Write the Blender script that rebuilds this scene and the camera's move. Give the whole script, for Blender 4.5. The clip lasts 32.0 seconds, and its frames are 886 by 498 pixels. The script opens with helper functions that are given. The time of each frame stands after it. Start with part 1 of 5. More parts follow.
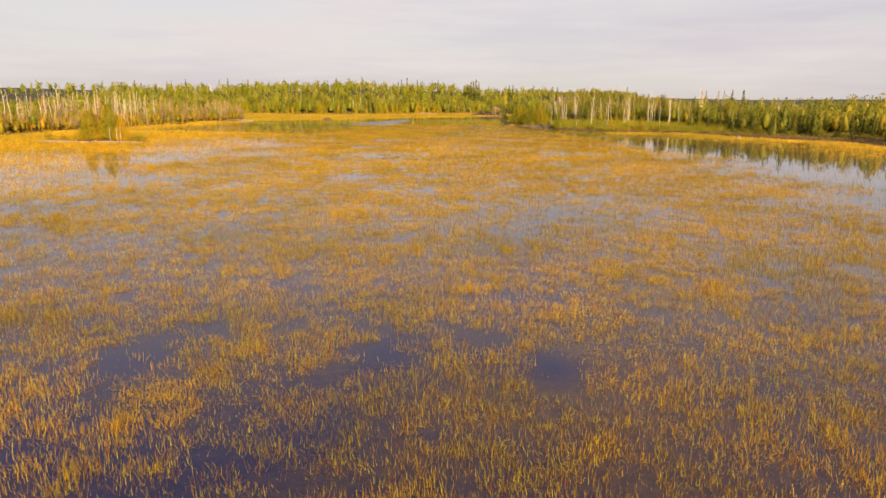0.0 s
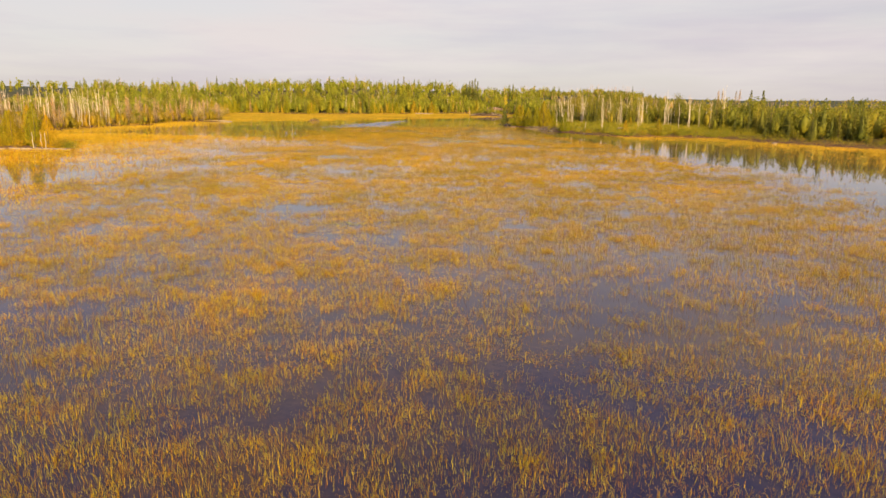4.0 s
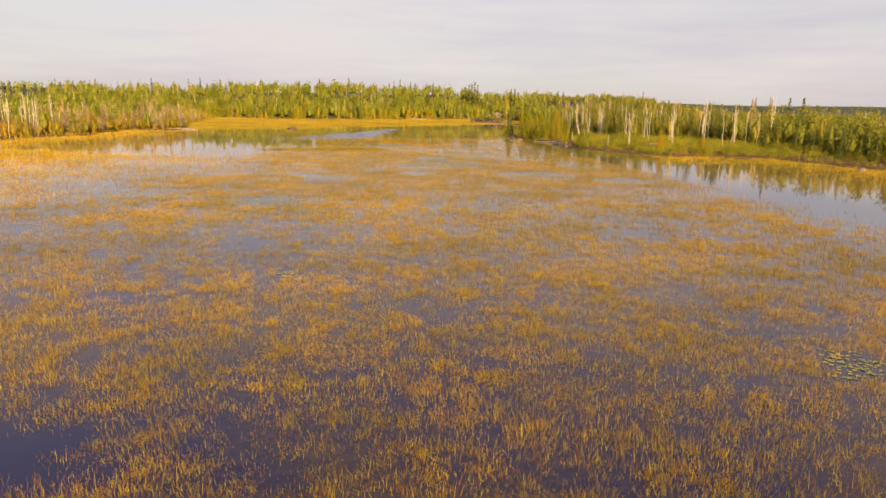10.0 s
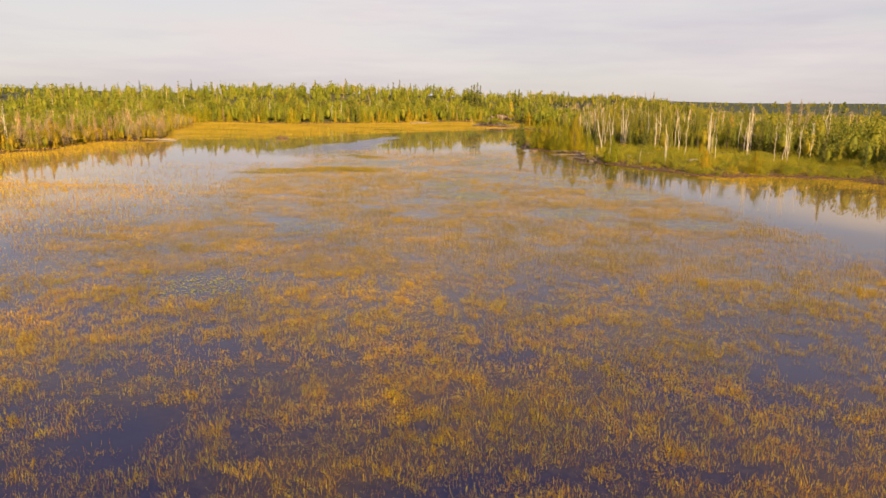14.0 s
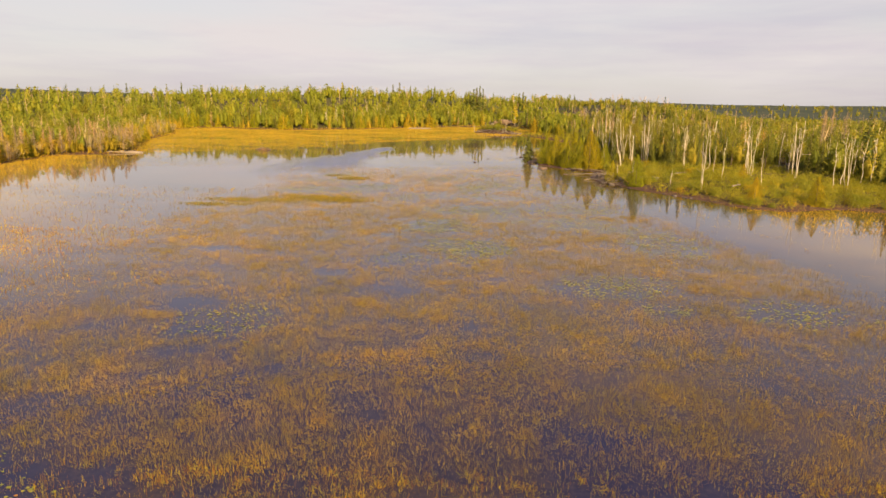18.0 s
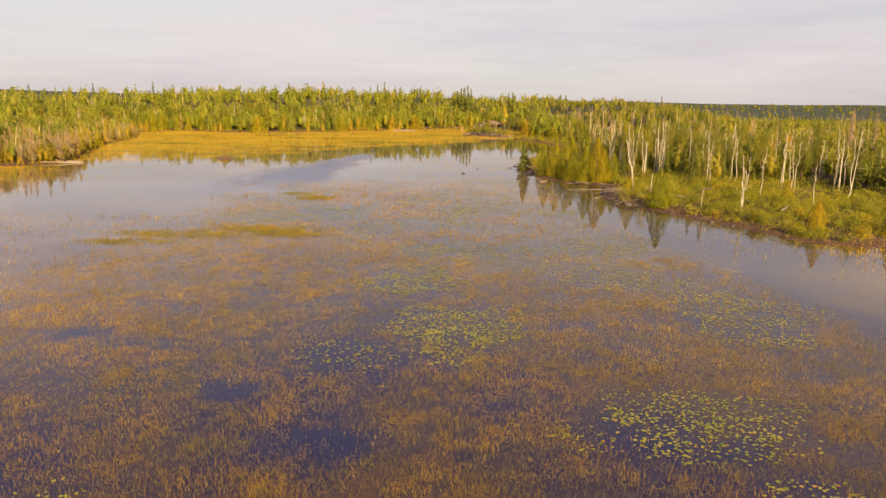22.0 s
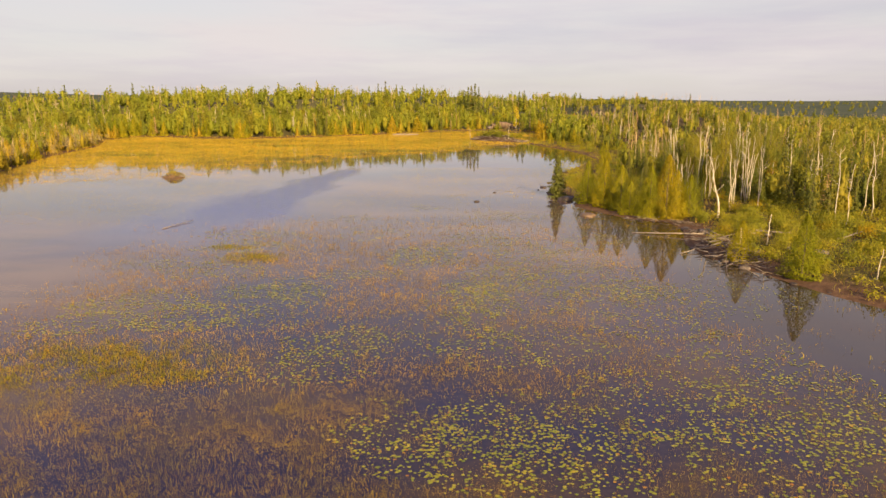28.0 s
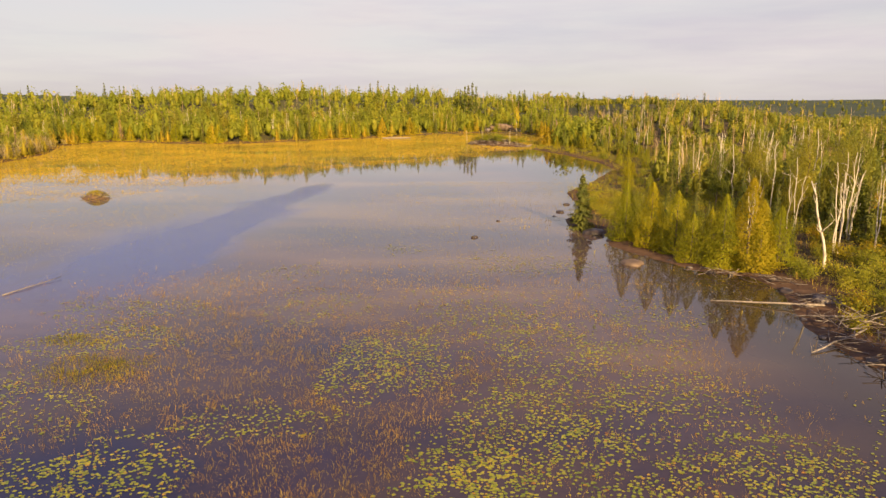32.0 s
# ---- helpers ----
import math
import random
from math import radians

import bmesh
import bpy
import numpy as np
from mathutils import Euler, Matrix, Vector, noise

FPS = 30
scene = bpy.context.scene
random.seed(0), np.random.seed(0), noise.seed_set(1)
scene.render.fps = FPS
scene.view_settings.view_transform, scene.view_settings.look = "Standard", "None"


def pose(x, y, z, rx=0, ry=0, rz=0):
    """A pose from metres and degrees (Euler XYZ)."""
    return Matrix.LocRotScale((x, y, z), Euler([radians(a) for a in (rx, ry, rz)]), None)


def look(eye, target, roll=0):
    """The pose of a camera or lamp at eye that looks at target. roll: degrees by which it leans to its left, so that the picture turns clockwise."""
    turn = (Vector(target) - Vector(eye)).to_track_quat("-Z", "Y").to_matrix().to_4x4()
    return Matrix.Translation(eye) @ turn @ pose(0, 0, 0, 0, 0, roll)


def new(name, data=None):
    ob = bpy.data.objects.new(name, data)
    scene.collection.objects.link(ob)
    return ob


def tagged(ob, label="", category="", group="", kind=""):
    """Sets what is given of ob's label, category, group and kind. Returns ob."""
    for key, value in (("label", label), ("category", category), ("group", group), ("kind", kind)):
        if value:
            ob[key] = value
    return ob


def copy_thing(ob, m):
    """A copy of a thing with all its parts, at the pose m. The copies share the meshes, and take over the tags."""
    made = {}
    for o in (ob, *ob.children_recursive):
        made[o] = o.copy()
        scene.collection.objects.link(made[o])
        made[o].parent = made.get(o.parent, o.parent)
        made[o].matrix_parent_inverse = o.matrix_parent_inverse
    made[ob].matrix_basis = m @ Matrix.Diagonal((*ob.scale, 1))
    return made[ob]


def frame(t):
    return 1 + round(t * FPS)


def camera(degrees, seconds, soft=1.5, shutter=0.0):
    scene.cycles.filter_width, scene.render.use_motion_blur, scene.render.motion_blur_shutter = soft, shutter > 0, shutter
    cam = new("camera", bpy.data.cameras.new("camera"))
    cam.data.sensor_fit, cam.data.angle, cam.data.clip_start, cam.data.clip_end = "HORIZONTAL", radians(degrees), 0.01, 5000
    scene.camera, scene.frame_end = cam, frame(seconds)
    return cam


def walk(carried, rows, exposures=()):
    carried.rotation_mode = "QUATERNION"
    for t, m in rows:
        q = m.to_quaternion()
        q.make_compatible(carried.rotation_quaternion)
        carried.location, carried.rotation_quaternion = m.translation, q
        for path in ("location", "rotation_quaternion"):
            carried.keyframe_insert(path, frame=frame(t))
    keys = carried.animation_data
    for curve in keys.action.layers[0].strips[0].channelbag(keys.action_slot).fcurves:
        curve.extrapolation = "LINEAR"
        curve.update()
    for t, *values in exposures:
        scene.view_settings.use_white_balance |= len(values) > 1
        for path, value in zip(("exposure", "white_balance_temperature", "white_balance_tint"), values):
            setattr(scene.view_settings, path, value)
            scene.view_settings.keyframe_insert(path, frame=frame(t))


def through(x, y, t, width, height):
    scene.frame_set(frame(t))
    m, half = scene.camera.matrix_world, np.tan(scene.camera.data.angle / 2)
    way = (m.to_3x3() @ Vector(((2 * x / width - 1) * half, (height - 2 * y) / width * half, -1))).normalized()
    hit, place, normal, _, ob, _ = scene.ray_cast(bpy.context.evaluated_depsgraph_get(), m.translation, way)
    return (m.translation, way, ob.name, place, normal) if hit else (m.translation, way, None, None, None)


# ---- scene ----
cam = camera(68.0, 32.0, 1.5)
PATH = [
    (0, (0.101, -174.137, 7.351), (0.039, -172.186, 6.917), 0.4),
    (1, (0.308, -169.1, 7.421), (0.247, -167.149, 6.986), 0.6),
    (2, (0.52, -164.005, 7.464), (0.457, -162.054, 7.03), 0.5),
    (3, (0.733, -158.879, 7.487), (0.671, -156.928, 7.052), 0.5),
    (3.5, (0.82, -156.302, 7.484), (0.761, -154.351, 7.049), 0.6),
    (5.5, (1.045, -145.936, 7.464), (0.987, -143.984, 7.031), 0.6),
    (6, (1.19, -143.335, 7.566), (1.134, -141.384, 7.132), 0.6),
    (7, (1.42, -138.109, 7.839), (1.37, -136.157, 7.407), 0.9),
    (8, (1.434, -132.887, 8.059), (1.384, -130.935, 7.628), 0.9),
    (9, (1.357, -127.641, 8.368), (1.303, -125.689, 7.938), 1.0),
    (10, (1.04, -122.349, 8.816), (0.986, -120.395, 8.389), 1.0),
    (11, (0.538, -117.287, 9.305), (0.484, -115.334, 8.879), 1.1),
    (12, (-0.108, -112.368, 9.86), (-0.161, -110.415, 9.434), 1.0),
    (13, (-0.825, -107.347, 10.568), (-0.876, -105.394, 10.139), 0.8),
    (14, (-1.131, -102.201, 11.087), (-1.185, -100.249, 10.656), 0.7),
    (14.5, (-1.126, -99.64, 11.259), (-1.181, -97.688, 10.827), 0.6),
    (16.5, (-0.454, -89.555, 12.527), (-0.527, -87.603, 12.095), 0.7),
    (17, (-0.375, -86.955, 12.683), (-0.449, -85.003, 12.254), 0.7),
    (18, (-0.442, -81.599, 13.09), (-0.504, -79.646, 12.662), 0.8),
    (19, (-0.639, -76.216, 13.487), (-0.68, -74.262, 13.061), 0.6),
    (20, (-0.579, -71.145, 13.662), (-0.611, -69.192, 13.236), 1.0),
    (21, (-0.419, -66.124, 13.737), (-0.444, -64.17, 13.31), 0.9),
    (22, (-0.228, -60.965, 13.786), (-0.255, -59.012, 13.357), 0.7),
    (23, (-0.091, -55.691, 13.895), (-0.123, -53.738, 13.466), 0.2),
    (24, (-0.015, -50.437, 14.078), (-0.043, -48.483, 13.65), 0.8),
    (25, (0.047, -44.944, 14.253), (0.017, -42.991, 13.825), 0.6),
    (25.5, (-0.015, -41.926, 14.293), (-0.045, -39.972, 13.864), 0.7),
    (27.5, (-0.867, -28.41, 14.484), (-0.913, -26.457, 14.051), 0.3),
    (28, (-0.923, -24.979, 14.512), (-0.968, -23.027, 14.08), 0.2),
    (29, (-0.821, -18.101, 14.551), (-0.863, -16.149, 14.118), 0.2),
    (30, (-0.629, -11.403, 14.576), (-0.669, -9.451, 14.144), 0.1),
    (31, (-0.435, -4.822, 14.598), (-0.474, -2.869, 14.166), 0.0),
    (32, (-0.219, 1.598, 14.639), (-0.258, 3.551, 14.208), 0.0),
]
walk(cam, [(t, look(eye, target, roll)) for t, eye, target, roll in PATH], [(0, 1.06), (32, 1.06)])

# ---- light ----
SUN_FROM = Vector((0.32, -0.95, 0.0)).normalized()      # level direction towards the sun
SUN_UP = radians(19)
sun_dir = Vector((SUN_FROM.x * math.cos(SUN_UP), SUN_FROM.y * math.cos(SUN_UP), math.sin(SUN_UP)))
sun_data = bpy.data.lights.new("sun", "SUN")
sun_data.energy, sun_data.angle, sun_data.color = 5.0, radians(0.6), (1.0, 0.72, 0.36)
sun = new("sun", sun_data)
sun.matrix_world = look(sun_dir * 300, (0, 0, 0))


def make_world():
    world = bpy.data.worlds.new("sky")
    scene.world = world
    world.use_nodes = True
    nt = world.node_tree
    nt.nodes.clear()
    out = nt.nodes.new("ShaderNodeOutputWorld")
    bg = nt.nodes.new("ShaderNodeBackground")
    sky = nt.nodes.new("ShaderNodeTexSky")
    sky.sky_type, sky.sun_disc = "NISHITA", False
    sky.sun_elevation, sky.sun_rotation = SUN_UP, math.atan2(SUN_FROM.x, SUN_FROM.y)
    sky.air_density, sky.dust_density, sky.ozone_density = 1.0, 2.0, 1.0
    sky.altitude = 300
    # thin high cloud veil over the whole sky, denser in soft drifts
    geo = nt.nodes.new("ShaderNodeTexCoord")
    mapping = nt.nodes.new("ShaderNodeMapping")
    mapping.inputs["Scale"].default_value = (1.2, 1.2, 7.0)
    nt.links.new(geo.outputs["Generated"], mapping.inputs["Vector"])
    cloud = nt.nodes.new("ShaderNodeTexNoise")
    cloud.inputs["Scale"].default_value, cloud.inputs["Detail"].default_value = 1.6, 5.0
    nt.links.new(mapping.outputs["Vector"], cloud.inputs["Vector"])
    ramp = nt.nodes.new("ShaderNodeMapRange")
    ramp.inputs["From Min"].default_value, ramp.inputs["From Max"].default_value = 0.35, 0.7
    ramp.inputs["To Min"].default_value, ramp.inputs["To Max"].default_value = 0.70, 1.0
    nt.links.new(cloud.outputs["Fac"], ramp.inputs["Value"])
    mix = nt.nodes.new("ShaderNodeMixRGB")
    tone = nt.nodes.new("ShaderNodeValToRGB")
    tone.color_ramp.elements.new(0.3)
    for e, (p, c) in zip(tone.color_ramp.elements, ((0.10, (6.45, 5.85, 5.75)), (0.26, (7.2, 6.1, 6.05)), (0.52, (2.6, 2.7, 4.9)))):
        e.position, e.color = p, (*c, 1)
    nt.links.new(geo.outputs["Generated"], (split := nt.nodes.new("ShaderNodeSeparateXYZ")).inputs["Vector"])
    nt.links.new(split.outputs["Z"], tone.inputs["Fac"])
    drift = nt.nodes.new("ShaderNodeTexNoise")
    drift.inputs["Scale"].default_value, drift.inputs["Detail"].default_value, drift.inputs["Roughness"].default_value = 2.3, 6.0, 0.6
    drift_map = nt.nodes.new("ShaderNodeMapping")
    drift_map.inputs["Scale"].default_value = (1.0, 1.0, 9.0)
    drift_map.inputs["Location"].default_value = (0.3, 0.1, 0.45)
    nt.links.new(geo.outputs["Generated"], drift_map.inputs["Vector"])
    nt.links.new(drift_map.outputs["Vector"], drift.inputs["Vector"])
    drift_ramp = nt.nodes.new("ShaderNodeValToRGB")
    for e, (p, c) in zip(drift_ramp.color_ramp.elements, ((0.44, (1.0, 1.0, 1.0)), (0.66, (0.88, 0.86, 0.94)))):
        e.position, e.color = p, (*c, 1)
    nt.links.new(drift.outputs["Fac"], drift_ramp.inputs["Fac"])
    drifted = nt.nodes.new("ShaderNodeMixRGB")
    drifted.blend_type = "MULTIPLY"
    drifted.inputs["Fac"].default_value = 1.0
    nt.links.new(tone.outputs["Color"], drifted.inputs["Color1"])
    nt.links.new(drift_ramp.outputs["Color"], drifted.inputs["Color2"])
    nt.links.new(drifted.outputs["Color"], mix.inputs["Color2"])
    thin = nt.nodes.new("ShaderNodeMapRange")
    for key, value in (("From Min", 0.05), ("From Max", 0.6), ("To Min", 1.0), ("To Max", 0.8)):
        thin.inputs[key].default_value = value
    nt.links.new(split.outputs["Z"], thin.inputs["Value"])
    veil = nt.nodes.new("ShaderNodeMath")
    veil.operation = "MULTIPLY"
    nt.links.new(ramp.outputs["Result"], veil.inputs[0])
    nt.links.new(thin.outputs["Result"], veil.inputs[1])
    nt.links.new(veil.outputs["Value"], mix.inputs["Fac"])
    nt.links.new(sky.outputs["Color"], mix.inputs["Color1"])
    nt.links.new(mix.outputs["Color"], bg.inputs["Color"])
    bg.inputs["Strength"].default_value = 0.06
    nt.links.new(bg.outputs["Background"], out.inputs["Surface"])


make_world()

# ---- materials ----


def material(name):
    m = bpy.data.materials.new(name)
    m.use_nodes = True
    nt = m.node_tree
    nt.nodes.clear()
    return m, nt, nt.nodes.new("ShaderNodeOutputMaterial")


def link(nt, a, b):
    nt.links.new(a, b)


def noise_node(nt, scale, detail=4.0, rough=0.55, coord="Object", stretch=(1, 1, 1)):
    tc = nt.nodes.new("ShaderNodeTexCoord")
    mp = nt.nodes.new("ShaderNodeMapping")
    mp.inputs["Scale"].default_value = stretch
    link(nt, tc.outputs[coord], mp.inputs["Vector"])
    n = nt.nodes.new("ShaderNodeTexNoise")
    n.inputs["Scale"].default_value, n.inputs["Detail"].default_value, n.inputs["Roughness"].default_value = scale, detail, rough
    link(nt, mp.outputs["Vector"], n.inputs["Vector"])
    return n.outputs["Fac"]


def ramp_node(nt, fac, stops):
    r = nt.nodes.new("ShaderNodeValToRGB")
    el = r.color_ramp.elements
    while len(el) < len(stops):
        el.new(0.5)
    for e, (p, c) in zip(el, stops):
        e.position, e.color = p, (*c, 1)
    if fac is not None:
        link(nt, fac, r.inputs["Fac"])
    return r.outputs["Color"]


def mix_node(nt, fac, a, b, blend="MIX"):
    m = nt.nodes.new("ShaderNodeMixRGB")
    m.blend_type = blend
    for socket, value in ((m.inputs["Fac"], fac), (m.inputs["Color1"], a), (m.inputs["Color2"], b)):
        if isinstance(value, (int, float)):
            socket.default_value = value
        elif isinstance(value, tuple):
            socket.default_value = (*value, 1)
        else:
            link(nt, value, socket)
    return m.outputs["Color"]


def bump_node(nt, height, strength, distance=0.05):
    b = nt.nodes.new("ShaderNodeBump")
    b.inputs["Strength"].default_value, b.inputs["Distance"].default_value = strength, distance
    link(nt, height, b.inputs["Height"])
    return b.outputs["Normal"]


def leaf_material(name, stops, through=0.45, patch=0.25, by="island", rough=0.6, sheen=0.25):
    """Foliage: colour varies leaf by leaf, and in wider patches; some light comes through."""
    m, nt, out = material(name)
    if by == "object_only":
        rnd = nt.nodes.new("ShaderNodeObjectInfo").outputs["Random"]
    else:
        rnd = nt.nodes.new("ShaderNodeNewGeometry").outputs["Random Per Island"]
    if by == "stand":
        # whole trees differ more than their leaves do
        clump = nt.nodes.new("ShaderNodeMapRange")
        for key, value in (("From Min", 0.39), ("From Max", 0.61), ("To Min", 0.04), ("To Max", 0.8)):
            clump.inputs[key].default_value = value
        link(nt, noise_node(nt, 0.2, 2.0, 0.5, stretch=(1, 1, 0.25)), clump.inputs["Value"])
        add = nt.nodes.new("ShaderNodeMath")
        add.operation = "MULTIPLY_ADD"
        link(nt, rnd, add.inputs[0])
        add.inputs[1].default_value = 0.16
        link(nt, clump.outputs["Result"], add.inputs[2])
        rnd = add.outputs["Value"]
    elif by == "tree":
        add = nt.nodes.new("ShaderNodeMath")
        add.operation = "MULTIPLY_ADD"
        link(nt, rnd, add.inputs[0])
        add.inputs[1].default_value, add.inputs[2].default_value = 0.5, 0.25
        rnd = add.outputs["Value"]
    col = ramp_node(nt, rnd, stops)
    if by != "object_only":
        info = nt.nodes.new("ShaderNodeObjectInfo")
        tint = ramp_node(nt, info.outputs["Random"], [(0.0, (0.72, 0.8, 0.7)), (0.5, (1.0, 1.0, 1.0)), (1.0, (1.25, 1.1, 0.8))])
        col = mix_node(nt, 1.0, col, tint, "MULTIPLY")
    big = noise_node(nt, patch, 3.0)
    shade = ramp_node(nt, big, [(0.3, (0.7, 0.75, 0.75)), (0.7, (1.2, 1.12, 1.0))])
    col = mix_node(nt, 1.0, col, shade, "MULTIPLY")
    if by == "island":
        ripe = noise_node(nt, patch * 3.5, 3.0, 0.6)
        col = mix_node(nt, 1.0, col, ramp_node(nt, ripe, [(0.36, (0.84, 0.87, 0.9)), (0.62, (1.12, 1.04, 0.94))]), "MULTIPLY")
    d = nt.nodes.new("ShaderNodeBsdfPrincipled")
    d.inputs["Roughness"].default_value = rough
    d.inputs["Specular IOR Level"].default_value = sheen
    link(nt, col, d.inputs["Base Color"])
    t = nt.nodes.new("ShaderNodeBsdfTranslucent")
    link(nt, col, t.inputs["Color"])
    s = nt.nodes.new("ShaderNodeMixShader")
    s.inputs["Fac"].default_value = through
    link(nt, d.outputs["BSDF"], s.inputs[1])
    link(nt, t.outputs["BSDF"], s.inputs[2])
    link(nt, s.outputs["Shader"], out.inputs["Surface"])
    return m


def solid_material(name, stops, scale, rough=0.8, bump=0.5, bump_scale=None, stretch=(1, 1, 1), spec=0.3):
    m, nt, out = material(name)
    fac = noise_node(nt, scale, 6.0, 0.6, stretch=stretch)
    col = ramp_node(nt, fac, stops)
    wide = noise_node(nt, scale * 0.17, 3.0)
    col = mix_node(nt, 1.0, col, ramp_node(nt, wide, [(0.3, (0.75, 0.75, 0.76)), (0.7, (1.15, 1.13, 1.1))]), "MULTIPLY")
    p = nt.nodes.new("ShaderNodeBsdfPrincipled")
    p.inputs["Roughness"].default_value, p.inputs["Specular IOR Level"].default_value = rough, spec
    link(nt, col, p.inputs["Base Color"])
    link(nt, bump_node(nt, noise_node(nt, bump_scale or scale * 3, 6.0, stretch=stretch), bump), p.inputs["Normal"])
    link(nt, p.outputs["BSDF"], out.inputs["Surface"])
    return m


# gaps in the rice where the water is coloured blue for reflected sky
SKY_POOLS = ((-15.5, 25, 6.5, 5.5), (-11, -31.2, 2.2, 1.5), (-23, -23.6, 1.8, 1.6), (-18.7, -40.2, 2.4, 1.9), (-5.2, -35.9, 2.2, 2.2), (-12.8, -82, 2.6, 2.5), (-17.5, -62, 2.8, 2.6),
         (-10.8, -108, 2.4, 2.2), (-9.4, -156.6, 1.5, 2), (-2.2, -155.4, 1.3, 1.5), (2.7, -156.5, 1.1, 1.4), (-3.2, -118, 1.1, 2), (13.8, -75, 2.4, 2))


def water_material():
    """Dark bog water: a mirror at low angles, weed and silt below; one streak is ruffled by wind. The base colour also
    holds painted sky, tree and mist tones.
    """
    m, nt, out = material("lake_water")
    p = nt.nodes.new("ShaderNodeBsdfPrincipled")
    place_at = nt.nodes.new("ShaderNodeTexCoord")
    split = nt.nodes.new("ShaderNodeSeparateXYZ")
    link(nt, place_at.outputs["Object"], split.inputs["Vector"])
    deep = nt.nodes.new("ShaderNodeMapRange")
    for key, value in (("From Min", 4.0), ("From Max", -16.0), ("To Min", 0.02), ("To Max", -0.07)):
        deep.inputs[key].default_value = value
    link(nt, split.outputs["X"], deep.inputs["Value"])
    tilt = nt.nodes.new("ShaderNodeMath")
    link(nt, noise_node(nt, 0.085, 5.0, 0.6), tilt.inputs[0])
    link(nt, deep.outputs["Result"], tilt.inputs[1])
    murk = tilt.outputs["Value"]
    # the blue low end stands for reflected sky, as in the pools
    silt = ramp_node(nt, murk, [(0.36, (0.025, 0.025, 0.068)), (0.5, (0.043, 0.035, 0.05)), (0.64, (0.076, 0.052, 0.035))])
    weed = ramp_node(nt, noise_node(nt, 2.6, 6.0, 0.7), [(0.42, (0.82, 0.84, 0.92)), (0.64, (1.3, 1.2, 1.0))])
    silt = mix_node(nt, 1.0, silt, weed, "MULTIPLY")
    p.inputs["IOR"].default_value = 1.33

    def math_node(op, a, c, clamp=False):
        n = nt.nodes.new("ShaderNodeMath")
        n.operation, n.use_clamp = op, clamp
        for s, v in ((n.inputs[0], a), (n.inputs[1], c)):
            if isinstance(v, (int, float)):
                s.default_value = v
            else:
                link(nt, v, s)
        return n.outputs["Value"]

    # the streak runs from its far tip at (-24, 128) to a broad near end about (-33, 52)
    tc = nt.nodes.new("ShaderNodeTexCoord")
    xyz = nt.nodes.new("ShaderNodeSeparateXYZ")
    link(nt, tc.outputs["Object"], xyz.inputs["Vector"])
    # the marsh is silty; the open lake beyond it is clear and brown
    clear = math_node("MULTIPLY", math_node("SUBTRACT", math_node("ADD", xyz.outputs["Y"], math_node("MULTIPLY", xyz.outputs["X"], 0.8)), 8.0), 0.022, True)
    # towards the right bank the colour darkens, painting in the trees' dark reflection
    tree_reflection = math_node("MULTIPLY", math_node("SUBTRACT", xyz.outputs["X"], 13.0), 0.13, True)
    # warm drifts put the pinkish sheen of sky and mist into the lake colour
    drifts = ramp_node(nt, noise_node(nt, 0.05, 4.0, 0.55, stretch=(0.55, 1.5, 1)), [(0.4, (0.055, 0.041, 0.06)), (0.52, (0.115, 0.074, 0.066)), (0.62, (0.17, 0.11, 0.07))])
    lake = mix_node(nt, tree_reflection, drifts, (0.044, 0.03, 0.017))
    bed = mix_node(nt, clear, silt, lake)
    # off the wooded bank a paler bed colour stands in for bright low mist
    pale_haze = math_node("MULTIPLY", math_node("MULTIPLY", math_node("SUBTRACT", -16.0, xyz.outputs["X"]), 0.05, True), math_node("MULTIPLY", math_node("MULTIPLY", math_node("SUBTRACT", 66.0, xyz.outputs["Y"]), 0.05, True), math_node("MULTIPLY", math_node("ADD", xyz.outputs["Y"], 45.0), 0.04, True)))
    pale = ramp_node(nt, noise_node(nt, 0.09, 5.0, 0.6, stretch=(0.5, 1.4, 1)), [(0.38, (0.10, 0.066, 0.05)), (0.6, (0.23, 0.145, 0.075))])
    bed = mix_node(nt, math_node("MULTIPLY", pale_haze, 0.7), bed, pale)
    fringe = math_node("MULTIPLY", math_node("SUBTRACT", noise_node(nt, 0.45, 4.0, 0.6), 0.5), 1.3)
    # each pool mixes a blue zenith reflection into the bed colour
    for px, py, sx, sy in SKY_POOLS:
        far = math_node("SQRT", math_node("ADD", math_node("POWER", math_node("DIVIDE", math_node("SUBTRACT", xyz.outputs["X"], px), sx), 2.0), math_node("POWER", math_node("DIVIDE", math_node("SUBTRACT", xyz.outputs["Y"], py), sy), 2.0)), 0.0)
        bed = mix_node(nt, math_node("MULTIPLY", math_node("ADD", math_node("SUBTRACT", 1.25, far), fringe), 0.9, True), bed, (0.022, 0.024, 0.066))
    # golden sedge grows under the surface towards both banks of the marsh;
    # its colour is also brightened for golden mist and bank reflections
    wander = math_node("MULTIPLY", math_node("SUBTRACT", noise_node(nt, 0.035, 4.0, 0.6), 0.5), 60.0)
    reach = math_node("ADD", xyz.outputs["X"], wander)
    bank_l = math_node("MULTIPLY", math_node("SUBTRACT", -34.0, reach), 0.05, True)
    reach_r = math_node("ADD", math_node("ADD", xyz.outputs["X"], math_node("MULTIPLY", wander, 0.3)), math_node("MULTIPLY", xyz.outputs["Y"], 0.3))
    bank_r = math_node("MULTIPLY", math_node("MULTIPLY", math_node("SUBTRACT", reach_r, 22.0), 0.07, True), math_node("MULTIPLY", math_node("SUBTRACT", 12.0, xyz.outputs["Y"]), 0.1, True))
